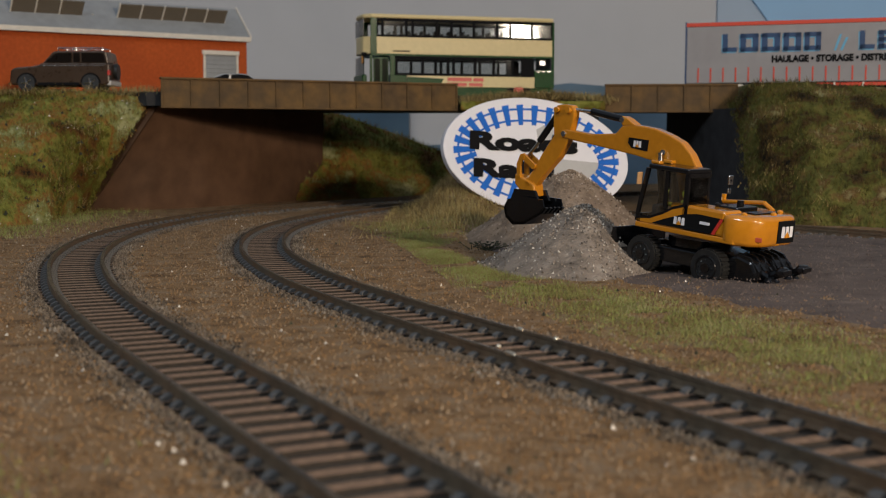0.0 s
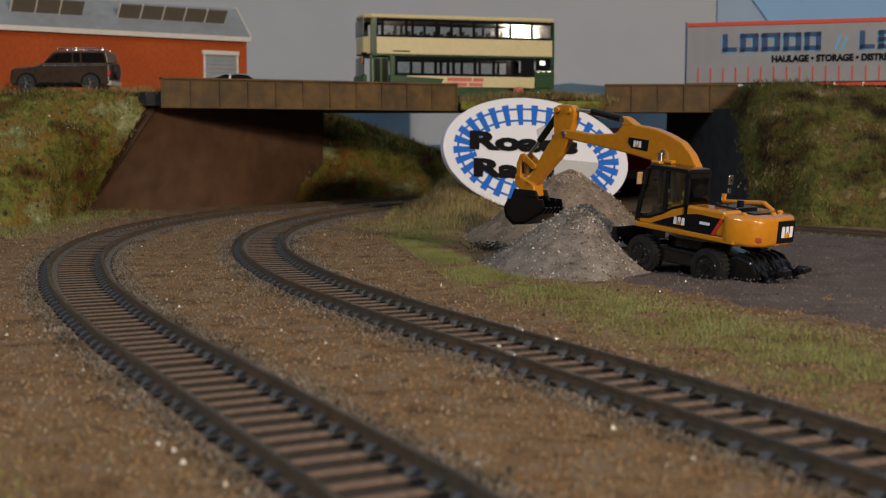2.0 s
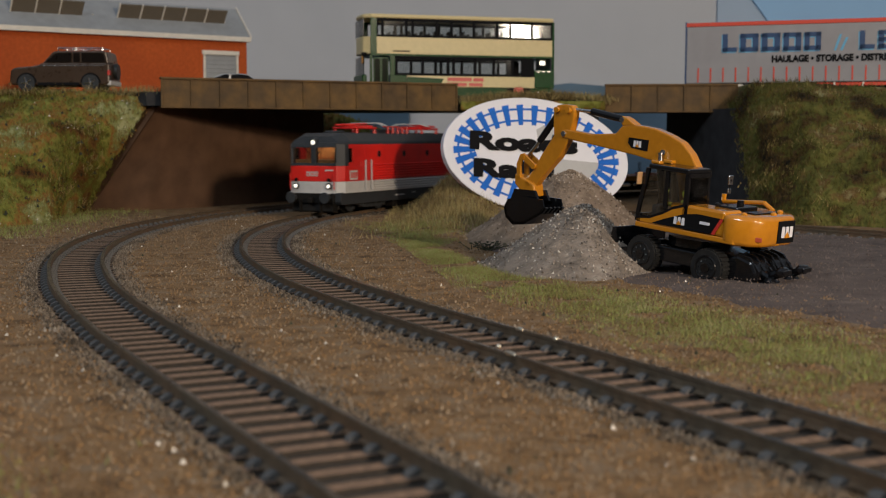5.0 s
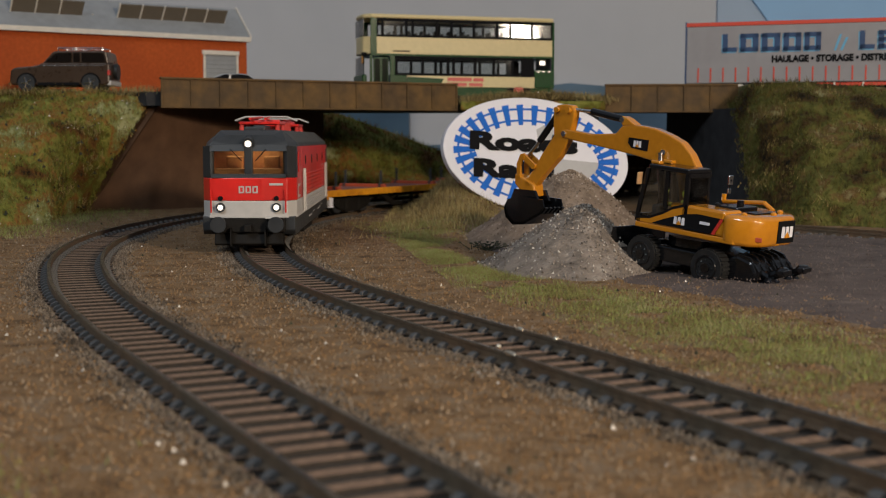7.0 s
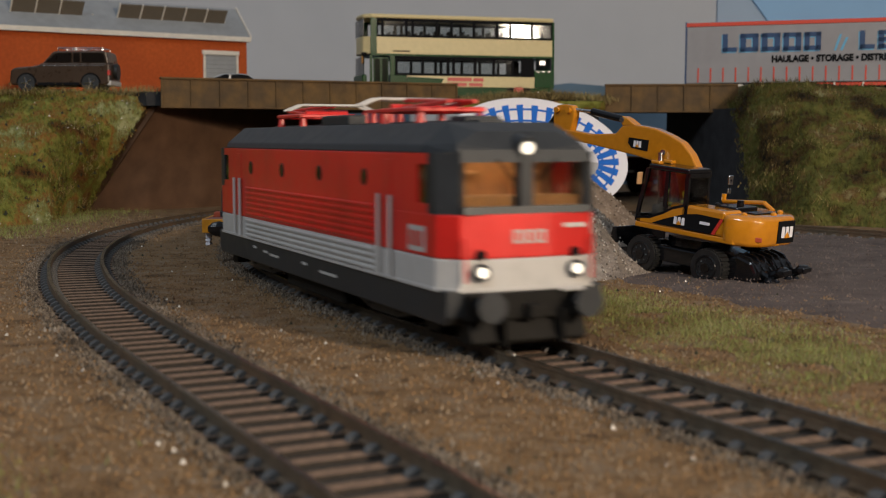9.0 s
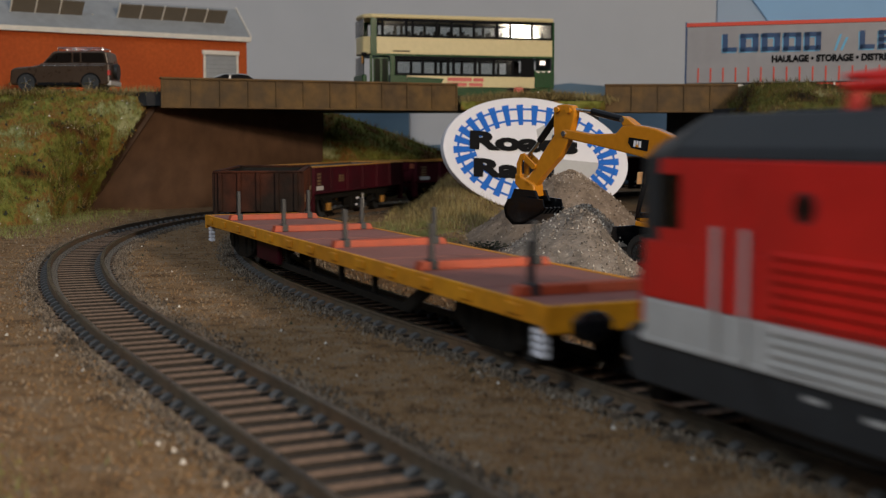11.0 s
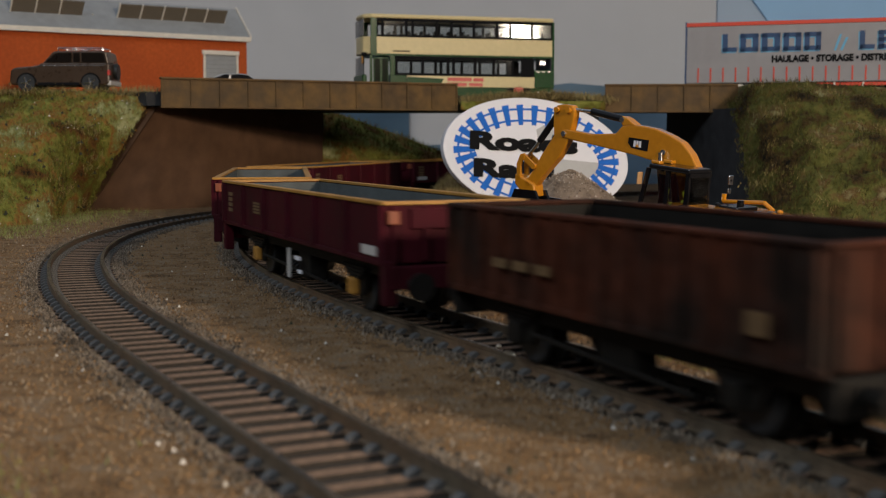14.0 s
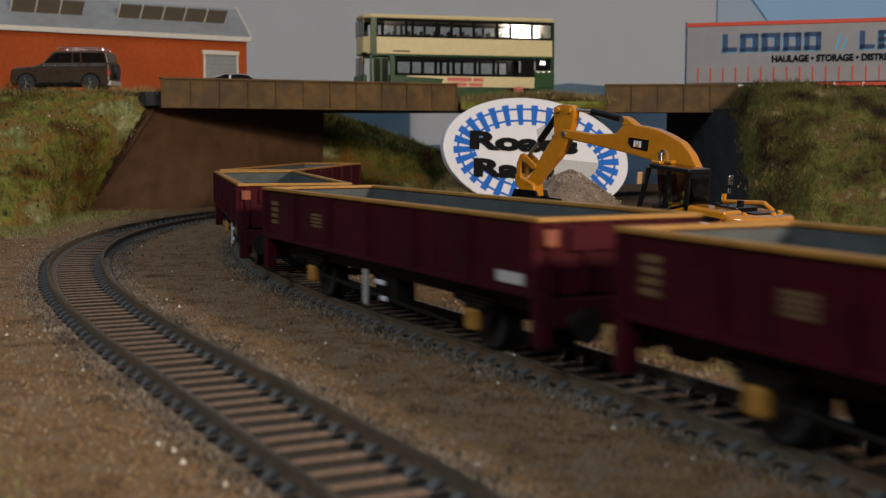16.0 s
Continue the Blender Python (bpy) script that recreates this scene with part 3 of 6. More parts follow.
FOOT = [(-1.1, 0.0), (1.1, 0.0), (1.1, 0.3), (0.35, 0.55), (0.35, 1.75), (0.55, 1.95), (0.55, 2.38), (-0.55, 2.38), (-0.55, 1.95), (-0.35, 1.75), (-0.35, 0.55), (-1.1, 0.3)]
HEAD = [(-0.45, 2.384), (0.45, 2.384), (0.40, 2.52), (-0.40, 2.52)]
sleeper_bm = B()
bx(sleeper_bm, -13.8, 13.8, -1.35, 1.35, -2.2, 0.0, 0.12)
for sx in (-8.25, 8.25):
    for q in (-1, 1):
        prism(sleeper_bm, [(sx + q * 0.7, 0.0), (sx + q * 2.6, 0.0), (sx + q * 2.4, 0.5), (sx + q * 1.3, 1.1), (sx + q * 0.7, 1.0)], -0.9, 0.9)
sleeper_mesh = bpy.data.meshes.new("sleeper")
sleeper_bm.to_mesh(sleeper_mesh)
sleeper_bm.free()
sleeper_mesh.materials.append(SLEEPER)
sleeper_mesh.materials.append(CHAIR)
sleeper_mesh.materials.append(BED_AND_SHADE)
# sleeper sides: shade of the gaps put into the colour, tops stay dusty
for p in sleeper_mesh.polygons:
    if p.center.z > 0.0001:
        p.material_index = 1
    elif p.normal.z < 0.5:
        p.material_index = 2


def lay_track(T, s0, s1, label, pieces):
    top = thing("railway_track", Matrix(), label, "railway track", "railway tracks", "structure")
    for off in (0.00825, -0.00825):
        vs, fs = rail_mesh(T, s0, s1, off, FOOT)
        r = sheet_mesh("rail", vs, fs, RAIL, False)
        r.parent = top
        vs, fs = rail_mesh(T, s0, s1, off, HEAD)
        c = sheet_mesh("running_surface", vs, fs, RAILTOP, False)
        c.parent = r
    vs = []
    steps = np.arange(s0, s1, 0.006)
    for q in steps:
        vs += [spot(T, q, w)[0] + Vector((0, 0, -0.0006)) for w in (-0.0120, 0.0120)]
    bed = sheet_mesh("track_bed", vs, [(2 * k, 2 * k + 1, 2 * k + 3, 2 * k + 2) for k in range(len(steps) - 1)], BED_AND_SHADE)
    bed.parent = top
    s = s0
    while s < min(s1, pieces):
        p, h = spot(T, s)
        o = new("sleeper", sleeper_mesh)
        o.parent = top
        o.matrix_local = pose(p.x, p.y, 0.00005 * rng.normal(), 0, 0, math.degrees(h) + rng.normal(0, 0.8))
        s += 0.0064
    return top


lay_track(T1, -0.12, 0.98, "outer curved track with brown sleepers and rusty rails", 0.98)
lay_track(T2, -0.70, 2.60, "inner curved track with brown sleepers and rusty rails", 0.95)
inner = [o for o in bpy.data.objects if o.name.startswith("rail") and not o.name.startswith("railway")]
# added metal beads that catch the lamp as glints on and between the rails
o = B()
for sd, off, z, lx in ((0.146, 0.0084, 2.5, 2.2), (0.164, 0.0005, 0.4, 0.7), (0.170, -0.0080, 2.5, 1.4), (0.156, -0.0080, 2.5, 0.7)):
    p, h = spot(T2, sd, off)
    r = bmesh.ops.create_uvsphere(o, u_segments=12, v_segments=8, radius=0.001)["verts"]
    bmesh.ops.transform(o, verts=r, matrix=pose(p.x, p.y, z * 0.001, 0, 0, math.degrees(h)) @ Matrix.Diagonal((0.60, lx, 0.50, 1)))
part("solder_joint", o, GLINTMETAL, inner[2], "bright metal beads added to glint on the track", True)
lay_track(T3, -0.05, 0.78, "third track behind the yard", 0.78)


# ---- bridges, road and abutments ----
def girder(parent, a, b, z0, z1, panels):
    a, b = Vector(a), Vector(b)
    L = (b - a).length * 1000
    g = new("girder")
    g.empty_display_size = 0.01
    g.parent = parent
    g.matrix_local = pose(a.x, a.y, z0, 0, 0, math.degrees(math.atan2(b.y - a.y, b.x - a.x)))
    H = (z1 - z0) * 1000
    part("web_plate", bx(B(), 0, L, 0, 1.6, 0.8, H - 1.0), GIRDER, g)
    part("top_flange", bx(B(), -0.6, L + 0.6, -1.3, 3.0, H - 1.2, H, 0.25), GIRDER, g)
    part("bottom_flange", bx(B(), -0.6, L + 0.6, -1.3, 3.0, 0, 1.0, 0.25), GIRDER, g)
    for i in range(panels + 1):
        x = L * i / panels
        part("stiffener", bx(B(), x - 0.5, x + 0.5, -1.0, 0.1, 1.0, H - 1.2, 0.15), GIRDER, g)
    return g


bridge = thing("road_bridge", Matrix(), "rusty brown plate-girder road bridge over both tracks", "bridge", "road bridges", "structure")
girder(bridge, (-0.160, 0.680, 0), (0.0085, 0.758, 0), 0.0600, 0.0775, 11)
part("deck_slab", prism(B(), [(-170, 685), (9, 764), (30, 886), (-150, 886), (-190, 860), (-200, 720)], 61.5, 69.5, axis="z"), WALLGREY, bridge)
bridge = thing("road_bridge", Matrix(), "short rusty plate-girder bridge span", "bridge", "road bridges", "structure")
girder(bridge, (0.1035, 0.760, 0), (0.1860, 0.757, 0), 0.0592, 0.0772, 5)
part("deck_slab", prism(B(), [(100, 764), (190, 762), (302, 775), (302, 886), (30.5, 886), (9.5, 765)], 61.5, 69.4, axis="z"), WALLGREY, bridge)
tagged(part("road", prism(B(), [(-520, 745), (-262, 722), (-163, 694), (8, 770), (190, 770), (520, 745), (520, 886), (-150, 886), (-200, 960), (-520, 960)], 69.6, 70.0, axis="z"), ASPHALT, None),
       "dark asphalt road across the bridges", "road", kind="structure")
tagged(part("fill_west", prism(B(), [(-520, 800), (-290, 800), (-200, 842), (-192, 872), (-202, 960), (-520, 960)], -3, 69.4, axis="z"), WALLGREY, None),
       "solid fill carrying the road", "embankment", kind="structure")
tagged(part("fill_east", prism(B(), [(302, 838), (520, 822), (520, 900), (302, 900)], -3, 69.3, axis="z"), WALLGREY, None),
       "solid fill carrying the road", "embankment", kind="structure")
wall = thing("abutment", Matrix(), "brown painted concrete bridge abutment wall", "wall", "bridge abutments", "structure")
foot = [(-0.209, 0.692), (-0.180, 0.709), (-0.150, 0.738), (-0.125, 0.777), (-0.103, 0.818), (-0.086, 0.852)]
head = [(-0.164, 0.6885), (-0.158, 0.706), (-0.145, 0.736), (-0.125, 0.778), (-0.103, 0.819), (-0.086, 0.852)]
vs, fs = [], []
for k in range(41):
    u = k / 8.0
    f, h = [[np.interp(u, range(6), [p[c] for p in line]) for c in (0, 1)] for line in (foot, head)]
    for x, y, z in ((*f, -0.003), (*h, 0.0612), (h[0] - 0.010, h[1] + 0.008, 0.0612), (f[0] - 0.010, f[1] + 0.008, -0.003)):
        vs.append((x, y, z))
for k in range(40):
    for c in range(4):
        d = (c + 1) % 4
        fs.append((4 * k + c, 4 * k + d, 4 * k + 4 + d, 4 * k + 4 + c))
fs += [(3, 2, 1, 0), (160, 161, 162, 163)]
o = sheet_mesh("backing", [(x - 0.0012, y + 0.001, z - 0.0004) for x, y, z in vs], fs, WALLBROWN, False)
o.parent = wall
vs, fs = [], []
for j in range(9):
    for k in range(61):
        u = k / 12.0
        p, q = [Vector([np.interp(u, range(6), [p[c] for p in line]) for c in (0, 1)]) for line in (foot, head)]
        p = p.lerp(q, j / 8)
        vs.append((p.x, p.y, -0.003 + 0.0642 * j / 8))
fs = [(j * 61 + k, j * 61 + k + 1, j * 61 + k + 62, j * 61 + k + 61) for j in range(8) for k in range(60)]
o = sheet_mesh("face", vs, fs, WALLBROWN)
o.parent = wall
wall = thing("abutment", Matrix(), "dark grey bridge abutment wall", "wall", "bridge abutments", "structure")
part("face", prism(B(), [(157, 838), (168, 768), (186, 700), (204, 700), (204, 838)], -3, 61.2, axis="z"), WALLGREY, wall)
wall = thing("abutment", Matrix(), "grassy pier between the two bridge spans", "wall", "bridge abutments", "structure")
part("face", prism(B(), [(45, 765), (100, 765), (100, 780), (45, 780)], -3, 61.2, axis="z"), WALLGREY, wall)
part("verge_top", prism(B(), [(11, 758), (103, 756), (103, 769), (11, 769)], 60.5, 66.5, 1.5, axis="z"), BANKGREEN, wall)

# added dark slab, stands in for the shade beside the brown wall's end
wall = thing("abutment", Matrix(), "dark slab added as shade behind the brown abutment", "wall", "bridge abutments", "structure")
part("face", prism(B(), [(-190, 850), (-112, 845), (-97, 853), (-88, 880), (-190, 880)], -3, 61.0, axis="z"), WALLGREY, wall)

# ---- backdrop ----
board = thing("backdrop", Matrix(), "painted sky and hill backdrop boards behind the layout", "backdrop", kind="structure")
part("sky_board", bx(B(), -1600, 1600, 1130, 1142, -20, 700), SKY, board, "pale grey painted sky")
part("blue_sky_paper", bx(B(), 257, 420, 1126.5, 1129.5, 100, 420), SKYHAZE, board, "hazy blue-grey sky paper")
part("blue_sky_paper", prism(B(), [(316, 135), (301, 156), (287, 174), (270, 420), (900, 420), (900, 135)], 1123, 1126), SKYBLUE, board, "light blue sky paper")
part("hill_painting", prism(B(), [(-600, -10), (-32, -10), (-32, 84), (-120, 90), (-300, 86), (-600, 92)], 1126, 1129), HILLBLUE, board, "slate blue hills")
part("hill_painting", prism(B(), [(-31.5, -10), (500, -10), (500, 80), (330, 88), (220, 84), (155, 92), (120, 95), (100, 93), (60, 70), (14, 38), (-31.5, 36)], 1126, 1129),
     HILLBLUE, board, "slate blue hills")


# ---- sign ----
sign = thing("oval_sign", pose(0.0508, 0.640, 0.0334, -8, 8, 13), "white oval plastic sign with a blue track ring and black lettering", "sign")
SW, SH = 52.5, 30.8
o = B()
prism(o, [(SW * math.cos(a), SH * math.sin(a)) for a in np.linspace(0, 2 * math.pi, 72, endpoint=False)], 0, 6.0, 0.4)
part("board", o, WHITE, sign)
for ka, kb in ((0.715, 0.60), (0.845, 0.80)):
    ring = B()
    out, inn = [[((SW * ka + e) * math.cos(a), (SH * kb + e) * math.sin(a)) for a in np.linspace(0, 2 * math.pi, 72, endpoint=False)] for e in (0.55, -0.55)]
    for i in range(72):
        j = (i + 1) % 72
        prism(ring, [inn[i], out[i], out[j], inn[j]], -0.25, 0.05)
    part("rail_ring", ring, BLUE, sign, "blue printed rail line")
tie = bpy.data.meshes.new("printed_sleeper")
bm = prism(B(), [(-5.9, -1.25), (5.9, -1.9), (5.9, 1.9), (-5.9, 1.25)], -0.22, 0.05)
bm.to_mesh(tie)
bm.free()
tie.materials.append(BLUE)
for i in range(32):
    a = 2 * math.pi * (i + 0.5) / 32
    c, s = math.cos(a), math.sin(a)
    t = Vector((c / SW, s / SH)).normalized()
    o = new("printed_sleeper", tie)
    o.parent = sign
    o.matrix_local = pose(SW * 0.780 * c * 0.001, 0, SH * 0.70 * s * 0.001, 0, -math.degrees(math.atan2(t.y, t.x)), 0) @ Matrix.Diagonal((0.90 + 0.10 * abs(c), 1, 1, 1))
part("grey_print", prism(B(), [(-2, 14), (2, 17), (9, 15), (10, 9), (8, 4), (14, 2), (15, 0), (37, 1), (36, -6), (30, -8), (38, -15), (24, -13), (18, -17), (6, -12), (10, -6), (6, 0), (0, 6)],
                          -0.12, 0.05), SIGNGREY, sign, "flat grey shape behind the lettering")
words("Roads", 0.0126, INK, sign, pose(-0.0085, -0.0004, 0.0055, 0, -5, 0) @ pose(0, 0, 0, 90, 0, 0), 1.95, 0.0007)
words("Rails", 0.0126, INK, sign, pose(-0.0125, -0.0004, -0.0095, 0, -5, 0) @ pose(0, 0, 0, 90, 0, 0), 1.95, 0.0007)


# ---- wheeled excavator ----
def tyre(parent, x, y, z, r, w, side, rim=BLACK):
    teeth = []
    for i in range(26):                                   # toothed tread outline
        for k, q in ((0.0, r - 0.45), (0.28, r - 0.45), (0.36, r), (0.92, r)):
            a = 2 * math.pi * (i + k) / 26
            teeth.append((x + q * math.cos(a), z + q * math.sin(a)))
    t = prism(B(), teeth, y - w / 2 + 0.5, y + w / 2 - 0.5)
    for q in (-1, 1):
        rod(t, (x, y + q * (w / 2 - 0.6), z), (x, y + q * w / 2, z), r - 0.5, 28)
    w_ob = part("wheel", t, RUBBER, parent, "black rubber tyre")
    h = B()
    for i in range(24):                                   # raised rim lip round a dished centre
        a, b = 2 * math.pi * i / 24, 2 * math.pi * (i + 1) / 24
        rod(h, (x + math.cos(a) * r * 0.60, y + side * (w / 2 + 0.05), z + math.sin(a) * r * 0.60), (x + math.cos(b) * r * 0.60, y + side * (w / 2 + 0.05), z + math.sin(b) * r * 0.60), 0.32, 5)
    rod(h, (x, y + side * (w / 2), z), (x, y + side * (w / 2 + 0.7), z), r * 0.25, 10)
    for i in range(8):
        a = 2 * math.pi * i / 8
        ball(h, (x + math.cos(a) * r * 0.40, y + side * (w / 2 + 0.2), z + math.sin(a) * r * 0.40), 0.3, seg=6)
    part("hub", h, BLACK, w_ob, "gloss black hub with bolts")
    return w_ob


EXC = thing("wheeled_excavator", pose(0.0803, 0.373, -0.0007, 0, -6, 132), "yellow and black toy wheeled excavator with its boom over the gravel", "excavator")
for x in (12.2, -12.6):
    for y in (11.5, -11.5):
        tyre(EXC, x, y, 5.9, 5.9, 5.0, 1 if y > 0 else -1)
o = prism(B(), [(-18, 5), (-16, 4), (16, 4), (18, 5), (18, 9), (10, 10.5), (-10, 10.5), (-18, 9.5)], -6, 6, 0.4)
bx(o, 10.5, 14, -9, 9, 4.5, 7.3, 0.3)
bx(o, -14.4, -10.8, -9, 9, 4.5, 7.3, 0.3)
bx(o, -8, 8, 6, 11.5, 4.5, 9.4, 0.5)
bx(o, -8, 8, -11.5, -6, 4.5, 9.4, 0.5)
part("chassis", o, BLACK, EXC, "gloss black undercarriage")
o = prism(B(), [(18, 3.4), (23.4, 1.8), (27.6, 2.6), (26.6, 5.0), (25.2, 12.4), (23.6, 12.6), (23.2, 6.0), (18, 7)], -13, 13, 0.3)
part("dozer_blade", o, BLACK, EXC, "gloss black dozer blade")
for y in (5.4, -5.4):
    o = prism(B(), [(-16.5, 3), (-20, 1.4), (-24, 1.2), (-27, 3), (-27.6, 6.4), (-25.6, 9.6), (-20, 11.0), (-16.5, 9)], y - 4.6, y + 4.6, 0.9)
    for k in (-3.2, 0.2, 3.4):
        prism(o, [(-17, 8.5), (-20.5, 11.6), (-24.5, 10.8), (-28.0, 7.2), (-27.6, 4.0), (-26, 4.0), (-25, 8), (-20, 9.4)], y + k - 0.45, y + k + 0.45, 0.2)
    leg = part("stabiliser", o, BLACK, EXC, "gloss black rear stabiliser leg")
    o = rod(B(), (-26, y, 6.4), (-30.4, y, 4.6), 1.5, 10)
    ball(o, (-30.2, y, 4.0), 2.3, 3.2, 1.9)
    ball(o, (-28.2, y + 2.4, 3.0), 1.3, 1.6, 1.2)
    part("leg_joint", o, BLACK, leg)
    o = rod(B(), (-29.6, y, 6.0), (-33.2, y, 7.8), 1.3, 8)
    ball(o, (-33.4, y, 7.9), 1.8, 3.0, 1.5)
    bx(o, -35.2, -33.4, y - 2.2, y + 2.2, 7.2, 8.6, 0.3)
    part("foot_pad", o, BLACK, leg)
    part("leg_ram", rod(B(), (-20, y - 3, 10.8), (-27, y - 3, 7.8), 0.9, 8), BLACK, leg)
part("slew_ring", rod(B(), (0, 0, 9.8), (0, 0, 12.4), 10, 28), BLACK, EXC)

UP = new("superstructure")
UP.parent = EXC
UP.empty_display_size = 0.01
UP.matrix_local = Matrix.Translation((0, 0, 0.0036)) @ Matrix.Diagonal((1, 1, 0.856, 1))
o = prism(B(), [(15.5, -14), (15.5, 14.2), (-18, 14.2), (-21, 14), (-26, 8), (-27.5, 0), (-26, -8), (-21, -14)], 12.4, 14.4, 0.4, axis="z")
part("deck_frame", o, YELLOW, UP)
o = prism(B(), [(3, 13.6), (-6, 14.0), (-17.5, 14.0), (-17.5, 5), (-10, 4), (3, 4)], 14.4, 23.4, 0.9, axis="z")
prism(o, [(-4, -14), (-17.5, -14), (-17.5, -5.5), (-4, -5.5)], 14.4, 22.5, 0.9, axis="z")
part("engine_housing", o, YELLOW, UP)
o = prism(B(), [(-16.5, -14), (-16.5, 14.3), (-20.5, 14.3), (-25.4, 11.5), (-27.6, 7.0), (-27.6, -7.0), (-25.4, -11.5), (-20.5, -14.3)], 12.0, 22.6, 1.6, axis="z")
part("counterweight", o, YELLOW, UP, "rounded yellow counterweight", True)
o = bx(B(), -16.5, -9.5, -4.5, 6.5, 22.4, 24.2, 0.5)
bx(o, -22.5, -18.5, -6, 6, 22.5, 23.2, 0.2)
rod(o, (-13, 0, 23.6), (-13, 0, 26), 1.1, 10)
ball(o, (-9, 6, 24), 0.9)
part("engine_grille", o, BLACK, UP, "black engine cover and exhaust")
o = B()
for a, b in (((2, -13, 22.6), (-13, -13, 24.6)), ((-13, -13, 24.6), (-16.5, -13, 22.2)), ((2, -13, 22.6), (2, -13, 25.5))):
    rod(o, a, b, 0.8, 8)
part("guard_rail", o, YELLOW, UP)
o = B()
for x, y in ((-21, 9.5), (-23.6, -2), (-21, -9.5)):
    ball(o, (x, y, 22.8), 1.0, 1.0, 0.8)
part("lifting_eyes", o, YELLOW, UP)
# printed panels on the side and the tail
o = prism(B(), [(9, 14.7), (3, 17.6), (-3, 20.0), (-8, 20.9), (-17.2, 20.6), (-14.5, 14.8)], 14.05, 14.32)
part("side_panel", o, INK, UP, "black decal panel with white logo shape")
part("panel_flash", prism(B(), [(-17.3, 20.6), (-14.6, 14.8), (-13.4, 14.8), (-16.2, 20.6)], 14.3, 14.42), BUSRED, UP, "red flash")


def logo(parent, m, w):
    """A plain white mark of three strokes over a yellow triangle."""
    g = new("logo_mark")
    g.parent = parent
    g.matrix_local = m
    o = B()
    for x in (-1.0, 0.0, 1.0):
        prism(o, [(w * (x * 0.33 - 0.13), -w * 0.3), (w * (x * 0.33 + 0.13), -w * 0.3), (w * (x * 0.33 + 0.11), w * 0.3), (w * (x * 0.33 - 0.11), w * 0.3)], -0.08, 0.05)
    part("strokes", o, WHITE, g, "white logo strokes")
    part("triangle", prism(B(), [(-w * 0.24, -w * 0.31), (w * 0.24, -w * 0.31), (0, w * 0.02)], -0.14, 0.02), OCHRE, g, "yellow triangle")


logo(UP, pose(-0.0015, 0.01436, 0.0173, 0, 0, 180), 4.4)
part("model_bar", bx(B(), -12.6, -9.0, 14.3, 14.42, 17.6, 18.6), WHITE, UP, "white printed bar")
TAIL = pose(-0.0277, -0.0030, 0.0173, 0, 0, -90)
o = part("tail_panel", bx(B(), -4.3, 4.3, -0.35, 0.2, -3.9, 3.9, 0.2), INK, UP, "black square decal")
o.matrix_local = TAIL
logo(UP, TAIL @ pose(0, -0.0005, 0.0), 6.4)
o = part("reflector", bx(B(), -1.6, 1.6, -0.25, 0.2, -0.8, 0.8, 0.2), ORANGE, UP, "orange reflector")
o.matrix_local = pose(-0.0262, 0.0098, 0.0150, 0, 0, -90 - 64)
# cab
cab = new("cab")
cab.parent = UP
cab.empty_display_size = 0.01
y0, y1 = 3.2, 14.2
o = prism(B(), [(15.2, 14.4), (15.0, 16.0), (10, 16.8), (5, 19.2), (1.5, 21.6), (-3, 23.4), (-3, 14.4)], y1 - 0.9, y1, 0.2)
prism(o, [(15.2, 14.4), (15.0, 16.0), (10, 16.8), (5, 19.2), (1.5, 21.6), (-3, 23.4), (-3, 14.4)], y0, y0 + 0.9, 0.2)
part("lower_door", o, YELLOW, cab, "yellow lower door panel")
o = bx(B(), -3.5, 12.0, y0 - 0.3, y1 + 0.3, 34.2, 36.0, 0.5)
for y in (y0, y1 - 0.9):
    prism(o, [(14.4, 14.6), (15.6, 14.6), (15.4, 19), (13.0, 34.4), (11.6, 34.4), (14.2, 19)], y, y + 0.9)
    prism(o, [(3.9, 21), (5.3, 21), (5.3, 34.4), (4.1, 34.4)], y, y + 0.9)
    prism(o, [(-4.0, 15), (-2.2, 15), (-2.2, 34.4), (-3.4, 34.4)], y, y + 0.9)
    prism(o, [(-3, 22.6), (1.5, 20.9), (5, 18.6), (10, 16.2), (15.0, 15.5), (15.0, 16.4), (10, 17.2), (5, 19.6), (1.5, 22.0), (-3, 23.6)], y - 0.05, y + 0.95)
bx(o, -3.9, -2.9, y0, y1, 15, 23.5)
bx(o, -3.9, -2.9, y0, y1, 33, 34.5)
bx(o, 13.6, 14.7, y0, y1, 14.5, 17.5)
part("cab_frame", o, BLACK, cab, "black cab frame and roof")
o = prism(B(), [(14.4, 16.6), (14.2, 19), (11.7, 34), (5.3, 34), (5.3, 19.6), (10, 17.2)], y1 - 0.6, y1 - 0.4)
prism(o, [(3.9, 22), (4.0, 34), (-2.3, 34), (-2.3, 23.4)], y1 - 0.6, y1 - 0.4)
prism(o, [(13.6, 20.2), (11.7, 34), (-2.3, 34), (-2.3, 23.4)], y0 + 0.4, y0 + 0.6)
bx(o, -3.5, -3.3, y0 + 0.8, y1 - 0.8, 23.5, 33)
part("cab_glass", o, CLEAR, cab, "clear cab windows")
o = bx(B(), -1, 4, 6, 11.5, 14.6, 19, 0.6)
bx(o, -2.2, -0.4, 6, 11.5, 18, 27, 0.6)
bx(o, 9.5, 12, 6, 11, 14.6, 21, 0.5)
part("seat", o, SEAT, cab, "dark seat and console")
o = ball(B(), (1.2, 8.7, 21.5), 1.7, 2.3, 2.9)
ball(o, (5.2, 10.4, 22.0), 3.0, 0.8, 0.8)
ball(o, (1.2, 8.7, 26.3), 1.2, 1.2, 1.5)
part("driver_doll", o, SKIN, cab, "plain lime-yellow toy driver")
o = bx(B(), 9, 12.5, 4.5, 7.0, 36.0, 37.4, 0.4)
